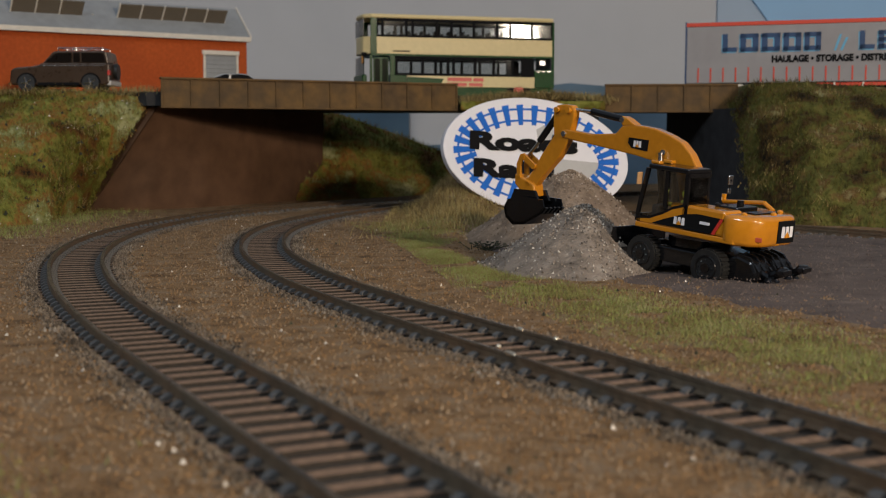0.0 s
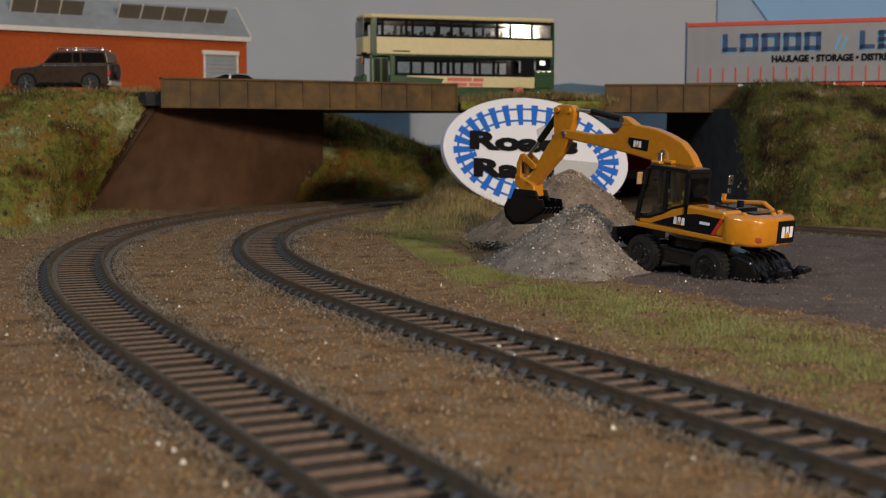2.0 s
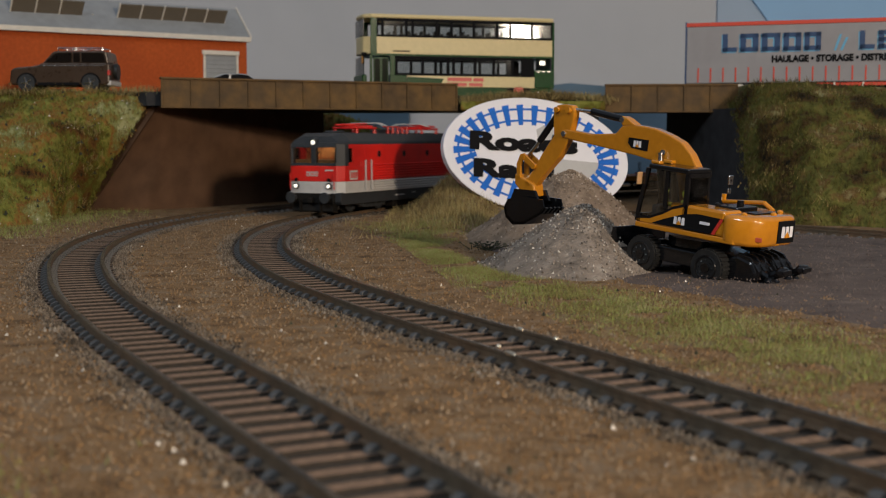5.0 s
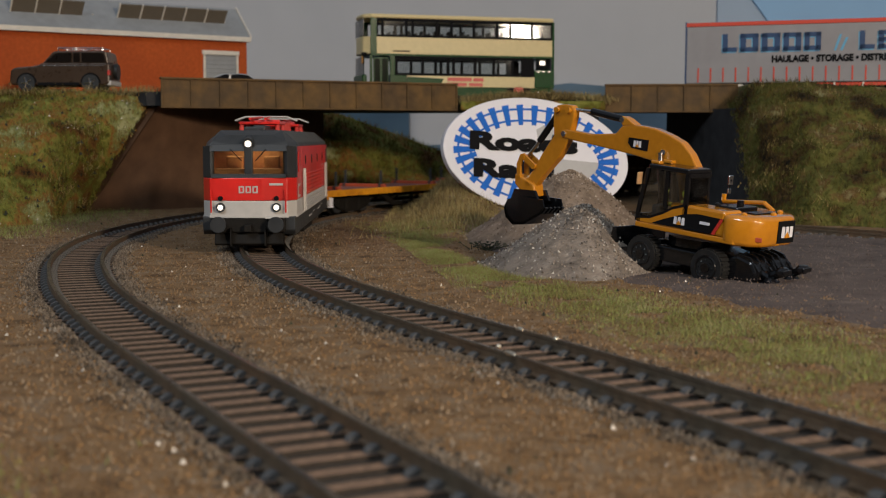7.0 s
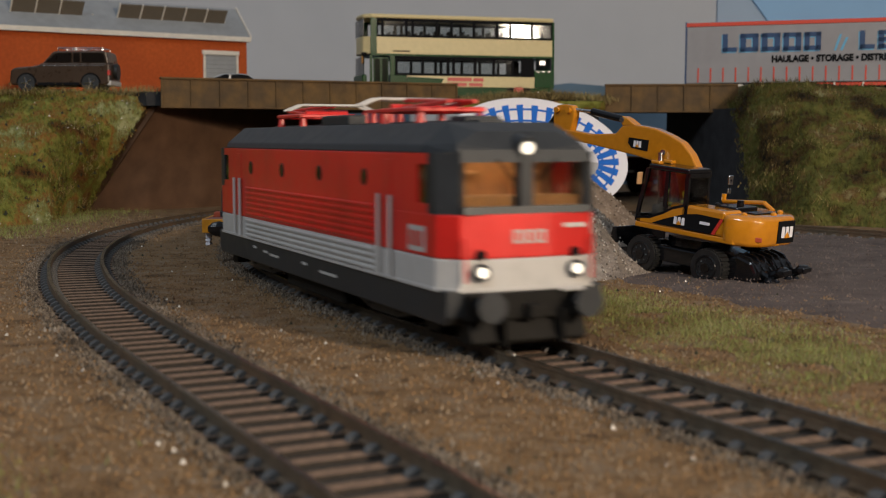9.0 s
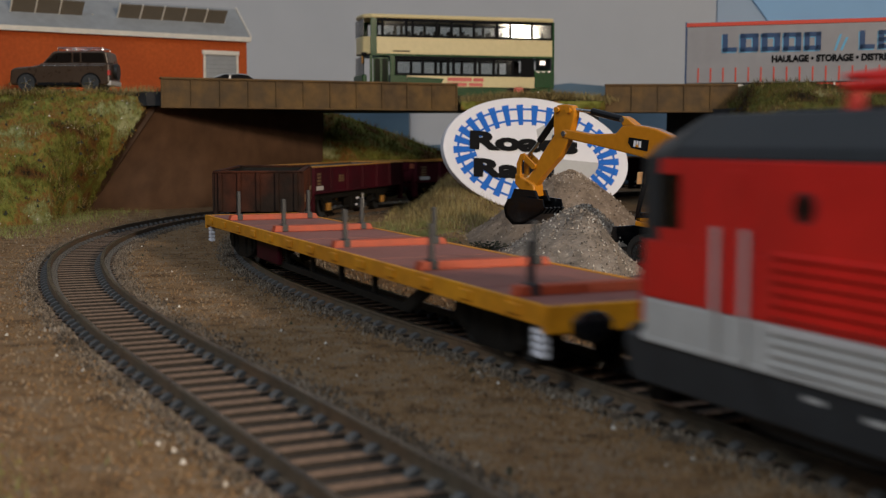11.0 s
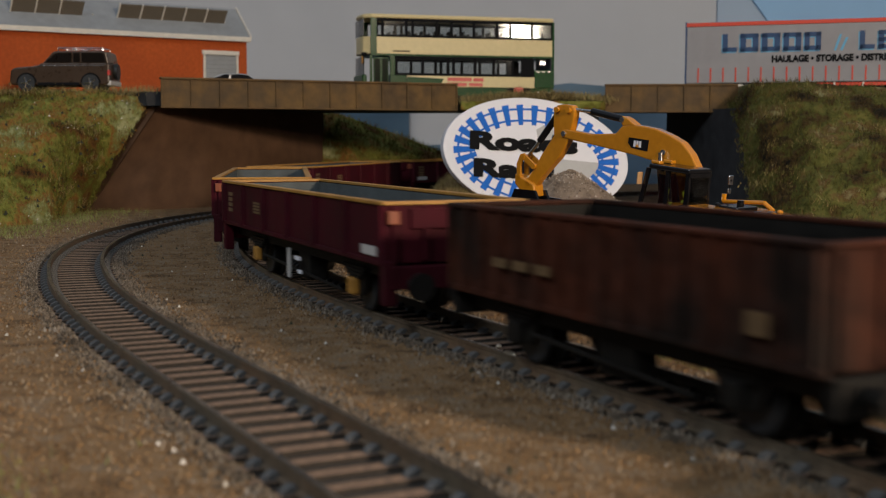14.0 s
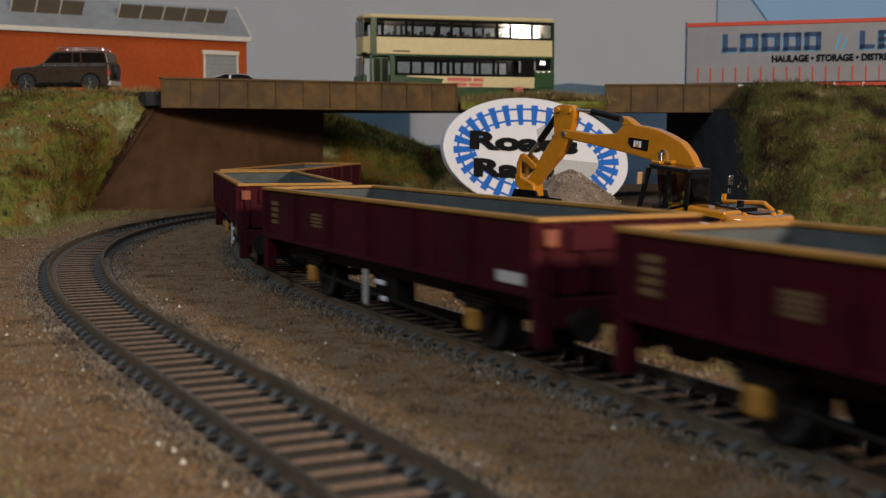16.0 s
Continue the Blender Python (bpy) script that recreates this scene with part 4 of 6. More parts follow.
bx(o, 9, 12.5, 10.8, 13.0, 36.0, 37.2, 0.4)
part("work_lights", o, YELLOW, cab, "yellow roof lamp housings")
o = bx(B(), 14.4, 14.9, 13.6, 16.2, 28, 32.5, 0.2)
part("mirror", o, CABTAN, cab, "tan rear-view mirror")
o = rod(B(), (1, -13.5, 22.5), (1, -13.8, 29), 0.25, 6)
rod(o, (1, -13.8, 29), (0.5, -14.0, 31), 0.2, 6)
part("mirror_stalk", o, BLACK, UP)
o = bx(B(), 0.6, 1.2, -15.2, -12.8, 29, 32.6, 0.3)
bx(o, 0.8, 1.4, -15.0, -13.2, 25.6, 27.6, 0.3)
part("mirror", o, STEEL, UP, "twin mirror heads")
# boom, stick, bucket
boom = new("boom")
boom.parent = EXC
boom.matrix_local = pose(0, 0, 0, 0, 6, 0)
o = prism(B(), [(-2, 23), (-0.6, 33.9), (2.0, 38.4), (5.5, 42.0), (10.5, 44.4), (16.2, 46.4), (21.5, 47.3), (26.6, 47.9), (29.5, 47.6), (32.5, 44.9), (43, 44.7), (54.5, 46.4), (56.8, 46.2),
                 (56.6, 43.6), (53.9, 43.0), (37.3, 40.1), (24, 37.6), (12.5, 34.8), (8.0, 33.0), (6.8, 29), (6.0, 23)], -1.8, 1.8, 0.5)
part("boom_arm", o, YELLOW, boom, "curved yellow boom")
o = prism(B(), [(24, 47.4), (29.5, 47.4), (31, 49.8), (29.4, 50.6), (27.6, 49.8)], -1.9, 1.9, 0.3)
part("cylinder_bracket", o, YELLOW, boom)
part("decal", prism(B(), [(18.4, 42.6), (26.6, 43.6), (27.0, 41.8), (25.6, 40.2), (19, 39.0)], 1.75, 1.95), INK, boom, "black decal with white logo shape")
logo(boom, pose(0.0230, 0.00200, 0.0414, 0, 6, 180), 3.4)
o = B()
for x, z in ((12.6, 38.7), (55.5, 44.8), (29.6, 49.3)):
    rod(o, (x, -2.2, z), (x, 2.2, z), 0.95, 14)
part("pivot_pins", o, STEEL, boom, "bright pivot pins")
o = B()
for y in (3.4, -3.4):
    rod(o, (12.6, y, 38.7), (12.2, y, 33), 0.75, 10)
part("lift_ram_rod", o, STEEL, boom, "chromed ram rod")
o = B()
for y in (3.4, -3.4):
    rod(o, (12.2, y, 34), (10.6, y, 18), 1.4, 12)
part("lift_ram", o, BLACK, boom)
o = rod(B(), (29.6, 0, 49.3), (44.0, 0, 52.3), 1.25, 14)
part("stick_ram", o, BLACK, boom, "black hydraulic ram")
part("stick_ram_rod", rod(B(), (43.5, 0, 52.2), (53.0, 0, 53.2), 0.6, 10), STEEL, boom, "chromed ram rod")
stick = new("stick")
stick.parent = EXC
stick.matrix_local = pose(0, 0, 0, 0, 6, 0)
o = prism(B(), [(60.6, 53.4), (58.8, 54.8), (55.6, 55.0), (52.2, 54.6), (51.0, 52.9), (51.2, 50.5), (52.2, 47.2), (54.0, 42.0), (58, 36.6), (65.8, 29.8), (70.4, 25.0), (73.6, 26.0), (74.1, 28.4), (69.9, 32.6),
                 (66, 38), (60.5, 44.3), (60.8, 48)], -1.5, 1.5, 0.45)
part("stick_arm", o, YELLOW, stick, "yellow dipper stick")
o = B()
for x, z in ((58.6, 53.2), (53.2, 52.9), (72.2, 27.0), (74.8, 36.6), (76.6, 29.5), (69.5, 33.4)):
    rod(o, (x, -2.6, z), (x, 2.6, z), 1.0, 14)
part("pivot_bosses", o, YELLOW, stick)
o = rod(B(), (58.6, 0, 52.9), (68.5, 0, 42.3), 1.25, 14)
part("bucket_ram", o, BLACK, stick, "black hydraulic ram")
part("bucket_ram_rod", rod(B(), (68, 0, 42.8), (74.8, 0, 36.4), 0.55, 10), STEEL, stick, "chromed ram rod")
for y in (-1.9, 1.9):
    o = prism(B(), [(74, 38), (76, 37.6), (77.8, 34), (77.6, 28.6), (75.6, 28.4), (75.8, 33.6)], y - 0.5, y + 0.5, 0.2)
    prism(o, [(74.4, 38.0), (76, 36.4), (70.2, 32.4), (68.7, 34.0)], y - 0.45, y + 0.45, 0.2)
    part("bucket_link", o, YELLOW, stick)
o = prism(B(), [(69, 27), (78.4, 30.8), (78.6, 27), (74, 22.8), (68.5, 22.5)], -2.6, 2.6, 0.6)
part("quick_coupler", o, YELLOW, stick, "yellow bucket coupler")
o = B()
prof = [(79.6, 21.5), (81.5, 18.5), (80.6, 14.8), (77.0, 12.3), (72.0, 12.6), (63.5, 16.6), (61.5, 18.6)]
inner = [(p[0] * 0.9 + 7.0, p[1] * 0.88 + 2.6) for p in prof][::-1]
prism(o, prof + inner, -5.0, 5.0)
for y in (-5.0, 4.4):
    prism(o, prof + [(62.4, 21.8), (72, 22.6)], y, y + 0.6)
prism(o, [(68, 24.8), (78, 25.2), (79.8, 21.5), (66, 21.0)], -3.2, -2.2)
prism(o, [(68, 24.8), (78, 25.2), (79.8, 21.5), (66, 21.0)], 2.2, 3.2)
for y in (-4.2, -2.1, 0, 2.1, 4.2):
    prism(o, [(63, 16.8), (60.6, 18.8), (61.3, 19.2), (64, 17.8)], y - 0.5, y + 0.5)
part("bucket", o, BLACK, stick, "black toothed digging bucket")


# ---- double-decker bus ----
BUS = thing("double_decker_bus", pose(0.0077, 0.841, 0.0700, 0, 0, 195.9), "green and cream model double-decker bus parked on the bridge", "bus")
HL, HWD = 68.5, 16.3
prof = lambda e: [(-HL - e * 0, -HWD), (HL - 6, -HWD), (HL - 1, -HWD + 5), (HL, -6), (HL, 6), (HL - 1, HWD - 5), (HL - 6, HWD), (-HL, HWD)]
part("roof", prism(B(), prof(0), 53.6, 56.6, 1.2, axis="z"), CREAM, BUS, "cream roof", False)
part("upper_band", prism(B(), prof(0), 29.8, 41.4, 0.4, axis="z"), CREAM, BUS, "cream middle band")
o = bx(B(), -HL, 38, -HWD, HWD, 8.0, 15.6, 0.3)
part("waist_panel", o, CREAM, BUS, "cream skirt panel")
for c in ((-HL, HL - 5, -HWD + 0.3, HWD - 0.3, 2.2, 7.8, 0.3), (38.2, 49.8, -HWD, HWD, 7.0, 15.8, 0.2), (-HL - 0.4, -54, -HWD - 0.12, HWD + 0.12, 8, 20.5, 0.3),
          (-HL - 0.3, HL - 5.4, -HWD - 0.1, HWD + 0.1, 28.6, 30.0, 0.2), (HL - 3, HL + 0.3, -HWD + 2, HWD - 2, 2.5, 16, 0.8)):
    part("green_panel", bx(B(), *c), BUSGREEN, BUS, "dark green body panel")
for x0, x1, z0, z1 in ((-HL - 0.3, -HL + 1.4, 20, 54), (HL - 9.5, HL - 5.2, 29.9, 53.8), (46.4, 50, 15.6, 28.8), (HL - 6.5, HL - 4.6, 3, 28.8)):
    for y in (-HWD - 0.12, HWD - 0.9):
        part("corner_post", bx(B(), x0, x1, y, y + 1.02, z0, z1, 0.2), BUSGREEN, BUS, "dark green post")
part("saloon_floor", bx(B(), -HL + 2, HL - 3, -HWD + 1, HWD - 1, 9.5, 10.2), SEAT, BUS)
part("inner_bulkhead", bx(B(), -HL + 0.5, -HL + 2, -HWD + 1, HWD - 1, 10, 53), SEAT, BUS)
frame_u, frame_l = B(), B()
for y in (-HWD, HWD - 0.8):
    bx(frame_u, -HL, HL - 6, y, y + 0.8, 51.8, 53.7)
    bx(frame_u, -HL, HL - 6, y, y + 0.8, 41.2, 42.6)
    for x in (-67.4, -52, -36, -26.5, -9.5, 6.5, 17.0, 34.0, 38.5, 55.0, 59.0):
        bx(frame_u, x - 0.9, x + 0.9, y, y + 0.8, 42.4, 52.0)
    bx(frame_l, -53, 46.4, y, y + 0.8, 26.8, 28.8)
    bx(frame_l, -53, 46.4, y, y + 0.8, 15.5, 17.2)
    for x in (-52, -38, -24, -10.5, 5, 9, 27, 45.5):
        bx(frame_l, x - 1.0, x + 1.0, y, y + 0.8, 17, 27)
    bx(frame_l, -53.8, -44, y - 0.05, y + 0.85, 16, 28)
part("upper_window_frame", frame_u, INK, BUS, "black upper window frames")
part("lower_window_frame", frame_l, INK, BUS, "black lower window frames")
for z0, z1, cuts in ((42.5, 51.9, (-67, -52, -36, -9.5, 6.5, 17, 38.5, 57)), (17.1, 26.9, (-38, -24, -10.5, 5, 27, 45))):
    for a, b in zip(cuts, cuts[1:]):
        for y in (-HWD + 0.3, HWD - 0.5):
            part("window_pane", bx(B(), a + 0.9, b - 0.9, y, y + 0.2, z0, z1), CLEAR, BUS)
part("windscreen", bx(B(), HL - 1.4, HL - 0.9, -HWD + 3, HWD - 3, 16, 28), SMOKED, BUS, "lower windscreen")
part("windscreen", bx(B(), HL - 1.4, HL - 0.9, -HWD + 3, HWD - 3, 42, 53), SMOKED, BUS, "upper windscreen")
for deck, n, rise in ((41.4, 12, 4.6), (10.2, 8, 6.6)):
    for i in range(n):
        x = -60 + i * 9.6
        for y in (-9.5, 9.5):
            part("seat", prism(B(), [(x - 1.2, deck), (x + 3.6, deck), (x + 3.6, deck + rise - 3.0), (x + 0.1, deck + rise - 2.8), (x - 0.2, deck + rise), (x - 1.0, deck + rise)], y - 4.5, y + 4.5), SEAT, BUS)
door = part("door", bx(B(), 51, 61.5, HWD - 0.7, HWD + 0.1, 3.5, 27.5, 0.2), BUSGREEN, BUS, "glazed folding entrance door")
for a, b in ((51.7, 55.4), (57.0, 60.8)):
    part("pane", bx(B(), a, b, HWD - 0.2, HWD + 0.25, 5, 26.5), SMOKED, door)
part("green_flash", prism(B(), [(38, 8.0), (38, 14.8), (12, 13.6), (15, 8.0)], HWD + 0.02, HWD + 0.14), BUSGREEN, BUS, "green flash on the skirt")
for x0, x1, z0, z1 in ((-16.5, -9, 12.0, 14.4), (-8, 9.5, 12.0, 14.6), (-4.5, 9.5, 8.7, 11.0), (-16, -6, 8.7, 11.0)):
    part("livery_bar", bx(B(), x0, x1, HWD + 0.02, HWD + 0.18, z0, z1), BUSRED, BUS, "red lettering shape")
part("livery_bar", bx(B(), 36, 48, HWD + 0.02, HWD + 0.16, 31.4, 32.2), INK, BUS, "small dark lettering bar")
for x in (-42.5, 34):
    for y in (HWD - 2.4, -HWD + 2.4):
        w = part("wheel", rod(B(), (x, y - 2, 6.2), (x, y + 2, 6.2), 6.2, 24), RUBBER, BUS, "black tyre")
        s = 1 if y > 0 else -1
        part("hub", rod(B(), (x, y + s * 1.8, 6.2), (x, y + s * 2.4, 6.2), 3.6, 18), BUSRED, w, "red wheel centre")
        part("wheel_arch", prism(B(), [(x + 8.4 * math.cos(a), 6.2 + 8.4 * math.sin(a)) for a in np.linspace(0, math.pi, 15)] + [(x - 8.4, 2), (x + 8.4, 2)], y + s * 2.2 - 0.3, y + s * 2.2 + 0.05), INK, BUS, "dark wheel arch")
o = bx(B(), 66, 69.5, HWD - 1.5, HWD + 2.2, 28.6, 30.5, 0.4)
bx(o, 68, 69.4, HWD + 0.8, HWD + 2.4, 22.5, 28.6, 0.5)
part("mirror", o, INK, BUS, "black mirror arm")
part("mirror_head", bx(B(), 69, 70.0, HWD + 0.6, HWD + 2.5, 23.0, 28.0, 0.4), GOLD, BUS, "yellow mirror back")
o = B()
for x in (-66, -62, -58):
    bx(o, x, x + 2.4, HWD + 0.1, HWD + 0.35, 19, 19.8)
    bx(o, x, x + 2.4, HWD + 0.1, HWD + 0.35, 4.2, 5.4)
bx(o, -62, -58, HWD, HWD + 0.3, 24, 27)
part("trim", o, STEEL, BUS, "bright vents and trim")


# ---- trailer ----
TR = thing("curtain_side_trailer", pose(0.1665, 0.820, 0.0700, 0, 0, -18.3), "grey curtain-sided trailer with navy lettering and red straps", "trailer")
part("curtain", bx(B(), 0, 179, 0, 33, 10.2, 48.4, 0.5), CURTAIN, TR, "grey side curtain")
part("top_rail", bx(B(), -0.4, 179.4, -0.4, 33.4, 48.4, 51.0, 0.3), STRIPE, TR, "red top rail")
part("rear_frame", bx(B(), -1.0, 0.1, -0.4, 33.4, 9.0, 51.6, 0.2), NAVY, TR, "dark rear frame")
o = bx(B(), 2, 178, 4, 29, 6.8, 10.2)
part("chassis", o, DARK, TR)
part("side_rail", bx(B(), 60, 150, -0.1, 0.5, 7.4, 9.6, 0.2), STRIPE, TR, "red side guard")
for x in (96, 114, 132):
    part("guard_post", bx(B(), x, x + 1.2, -0.6, 0.2, 5, 10), OFFWHITE, TR)
for x in (36, 52, 68):
    for y in (3, 30):
        w = part("wheel", rod(B(), (x, y - 2.5, 6.2), (x, y + 2.5, 6.2), 6.2, 22), RUBBER, TR, "black tyre")
        part("hub", rod(B(), (x, y - 2.8, 6.2), (x, y - 2.4, 6.2), 3.2, 16), OFFWHITE, w, "pale wheel centre")
for i in range(21):
    x = 8 + i * 8.3
    part("strap", bx(B(), x - 0.5, x + 0.5, -0.3, 0.1, 11, 20.5, 0.1), STRIPE, TR, "red curtain strap")
x = 24.0


def block_letter(x, z, w, h, gap):
    g = new("letter_shape")
    g.parent = TR
    letter_strokes(g, "letter_edge", SKYINK, x - 0.7, z - 0.7, w, h, gap, -0.10)
    letter_strokes(g, "letter_face", NAVY, x, z, w, h, gap, -0.22)


def letter_strokes(g, name, mat, x, z, w, h, gap, y):
    o = B()
    if gap == "L":
        bx(o, x, x + w * 0.35, y, 0.05, z, z + h)
        bx(o, x, x + w, y, 0.05, z, z + h * 0.25)
    elif gap == "E":
        bx(o, x, x + w * 0.35, y, 0.05, z, z + h)
        for k in (0, 0.38, 0.76):
            bx(o, x, x + w, y, 0.05, z + h * k, z + h * (k + 0.24))
    else:
        bx(o, x, x + w * 0.32, y, 0.05, z, z + h)
        bx(o, x + w * 0.68, x + w, y, 0.05, z, z + h)
        bx(o, x, x + w, y, 0.05, z, z + h * 0.25)
        bx(o, x, x + w, y, 0.05, z + h * 0.75, z + h)
    part(name, o, mat, g)


for w, k in ((9.5, "L"), (12.0, "O"), (12.0, "O"), (11.5, "O"), (10.5, "O")):
    block_letter(x, 31.0, w, 12.0, k)
    x += w + 2.0
for k in range(2):
    part("script_mark", prism(B(), [(x + 6 + k * 4, 30.5), (x + 7.5 + k * 4, 30.5), (x + 11 + k * 4, 41 - k * 2), (x + 9.5 + k * 4, 41 - k * 2)], -0.2, 0.05), SKYINK, TR, "light blue script mark")
x += 22.0
for w, k in ((9.5, "L"), (10.0, "E"), (10.0, "E"), (11.5, "O"), (10.0, "O")):
    block_letter(x, 31.0, w, 12.0, k)
    x += w + 2.0
words("HAULAGE \u2022 STORAGE \u2022 DISTRIBUTION", 0.0060, INK, TR, pose(0.1020, -0.0003, 0.0255, 90, 0, 0), 0.88, 0.00032)


# ---- warehouse ----
WH = thing("brick_warehouse", pose(-0.144, 0.880, 0.0700, 0, 0, 180 + 34.0), "orange-red brick warehouse with a grey roof and skylights", "building")
# local x runs along the front towards the far end, y into the view is negative
part("wall", bx(B(), 0, 300, -44, 0, 0, 45.0), BRICK, WH, "orange-red brick wall")
part("roof", prism(B(), [(2.5, 45.0), (2.5, 47.0), (-22, 69.0), (-46.5, 47.0), (-46.5, 45.0)], -1.5, 301, axis="x"), ROOFGREY, WH, "pale grey sloping roof")
part("gutter", bx(B(), -2, 301, 1.5, 4.0, 43.0, 46.4, 0.3), OFFWHITE, WH, "off-white eaves gutter")
part("verge_board", prism(B(), [(3.4, 45.0), (3.4, 47.5), (-22, 70.2), (-22, 68.0)], -2.6, -1.6, axis="x"), OFFWHITE, WH, "white gable verge")
for x0 in (14, 30, 46, 62, 78, 118, 134, 150, 190, 206):
    g = new("skylight")
    g.parent = WH
    g.matrix_local = pose(x0 * 0.001, -0.0085, 0.0570, 42 - 90 + 6, 0, 0)
    part("pane", bx(B(), 0, 15, -0.2, 0.7, -13, 11), SKYLIGHT, g, "brown tinted skylight")
    part("glazing_bar", bx(B(), 15, 15.9, -0.2, 1.2, -13.5, 11.5), OFFWHITE, g)
for x0 in (13, 110, 185):
    part("glazing_bar", bx(B(), x0, x0 + 0.6, -9.5, -8.5, 56, 58), OFFWHITE, WH)
dr = part("loading_door", bx(B(), 8.5, 33, -0.5, 0.35, 0, 33), ROOFGREY, WH, "grey-green loading door")
part("lintel", bx(B(), 6.5, 35, -0.3, 1.6, 33, 36.0, 0.2), OFFWHITE, WH, "white door lintel")
for x0 in (7.0, 32.5):
    part("door_jamb", bx(B(), x0, x0 + 1.6, -0.3, 1.0, 0, 33), OFFWHITE, WH)
for z0 in range(2, 33, 3):
    part("door_slat", bx(B(), 8.8, 32.5, 0.3, 0.6, z0, z0 + 2.6, 0.2), ROOFGREY, dr)


# ---- cars ----
def car(name, m, body, label, L, lo, hi, suv):
    C = thing(name, m, label, "car", "parked cars")
    h = L / 2
    if suv:
        low = [(-h, 5), (-h, lo), (-h + 1, lo + 1), (h * 0.36, lo + 1), (h * 0.44, lo - 0.6), (h - 3.4, lo - 1.6), (h - 0.6, lo - 3.2), (h, 6), (h - 1, 3.8), (-h + 1.5, 3.8)]
        top = [(-h + 0.6, lo + 0.8), (-h + 2.0, hi - 0.8), (-h + 3.5, hi), (h * 0.06, hi), (h * 0.15, hi - 0.8), (h * 0.36, lo + 0.8)]
    else:
        low = [(-h, 4), (-h, lo - 1), (-h + 2, lo), (h * 0.4, lo), (h - 3, lo - 2), (h, lo - 4.5), (h, 3.4), (-h + 1.5, 3.2)]
        top = [(-h + 3, lo - 0.2), (-h + 10, hi - 0.6), (-h + 14, hi), (h * 0.02, hi - 0.2), (h * 0.45, lo - 0.2)]
    part("body", prism(B(), low, -12.2, 12.2, 0.9), body, C, "", False)
    part("cabin", prism(B(), top, -10.6, 10.6, 0.8), body, C, "body-coloured pillars and roof")
    for s in (-1, 1):
        cx = sum(p[0] for p in top) / len(top)
        gl = [((p[0] - cx) * 0.90 + cx, (p[1] - lo) * 0.74 + lo + 0.9) for p in top]
        mid = gl[0][0] * 0.45 + gl[-1][0] * 0.55
        part("side_window", prism(B(), gl, s * 10.7 - 0.15, s * 10.7 + 0.15), SMOKED if suv else INK, C, "dark side glass")
        for px in ((mid, -h * 0.42) if suv else (mid,)):
            part("pillar", bx(B(), px - 0.5, px + 0.5, s * 10.85 - 0.2, s * 10.85 + 0.2, lo, hi - 1), body, C)
        part("waist_trim", bx(B(), -h + 3, h * 0.5, s * 12.2 - 0.1, s * 12.2 + 0.1, lo - 0.6, lo - 0.3), STEEL, C, "bright trim strip")
        for x in (-h * 0.62, h * 0.66):
            w = part("wheel", rod(B(), (x, s * 11.0 - 1.8, 5), (x, s * 11.0 + 1.8, 5), 5.0, 22), RUBBER, C, "black tyre")
            rim = rod(B(), (x, s * 12.7, 5), (x, s * 12.95, 5), 0.9, 8)
            for k in range(5):
                a = 2 * math.pi * k / 5
                rod(rim, (x, s * 12.85, 5), (x + 3.2 * math.cos(a), s * 12.85, 5 + 3.2 * math.sin(a)), 0.45, 5)
            part("rim", rim, STEEL, w, "spoked alloy rim")
            part("arch", prism(B(), [(x + 6.0 * math.cos(a), 5 + 6.0 * math.sin(a)) for a in np.linspace(0, math.pi, 13)], s * 12.0 - 0.35, s * 12.0 + 0.3), INK, C, "black wheel arch")
    if suv:
        part("sill", bx(B(), -h * 0.40, h * 0.45, -12.4, 12.4, 3.4, 5.4, 0.4), INK, C, "black sill")
        sp = rod(B(), (-h - 2.2, 0, 12.0), (-h + 0.2, 0, 12.0), 4.6, 22)
        part("spare_wheel", sp, RUBBER, C, "black spare wheel")
        o = B()
        for y in (-8, 8):
            rod(o, (-h + 5, y, hi + 1.9), (h * 0.05, y, hi + 1.9), 0.35, 6)
            for x in (-h + 5, -h * 0.3, h * 0.05):
                rod(o, (x, y, hi - 0.2), (x, y, hi + 1.9), 0.3, 6)
        for x in (-h + 5, -h * 0.5, -h * 0.2, h * 0.05):
            rod(o, (x, -8, hi + 1.9), (x, 8, hi + 1.9), 0.25, 6)
        part("roof_rack", o, STEEL, C, "pale roof rack")
        part("tail_light", bx(B(), -h - 0.2, -h + 1.2, 9.5, 12.3, 9.5, 12.5, 0.2), BUSRED, C, "red tail light")
        part("tail_light", bx(B(), -h - 0.2, -h + 1.2, -12.3, -9.5, 9.5, 12.5, 0.2), BUSRED, C, "red tail light")
        part("bumper", bx(B(), -h - 0.6, -h + 2, -11.8, 11.8, 3.6, 6.4, 0.5), PALE, C, "light grey rear bumper")
    return C


car("off_road_car", pose(-0.2262, 0.7185, 0.0704, 0, 0, 180), CARBROWN, "dark bronze off-road car with roof rack on the road", 59, 15.6, 23.8, True)
car("saloon_car", pose(-0.148, 0.80, 0.0700, 0, 0, 196), SILVER, "silver car parked behind the bridge girder", 54, 10.0, 15.6, False)

# ---- weed ----
o = B()
for i in range(26):
    a, l = rng.uniform(0, 6.28), rng.uniform(2, 6)
    p = Vector((rng.normal(0, 2.2), rng.normal(0, 1.2), 0))
    q = p + Vector((math.cos(a) * l, math.sin(a) * l * 0.5, rng.uniform(1, 3.2)))
    rod(o, p, q, 0.22, 4, 0.08)
    ball(o, q, 0.8, 0.35, 0.3, 6)
w = part("weed", o, TWIG, None)
w.matrix_world = pose(0.0165, 0.4485, 0.0005)
tagged(w, "small dark weed growing beside the gravel heap", "plant")


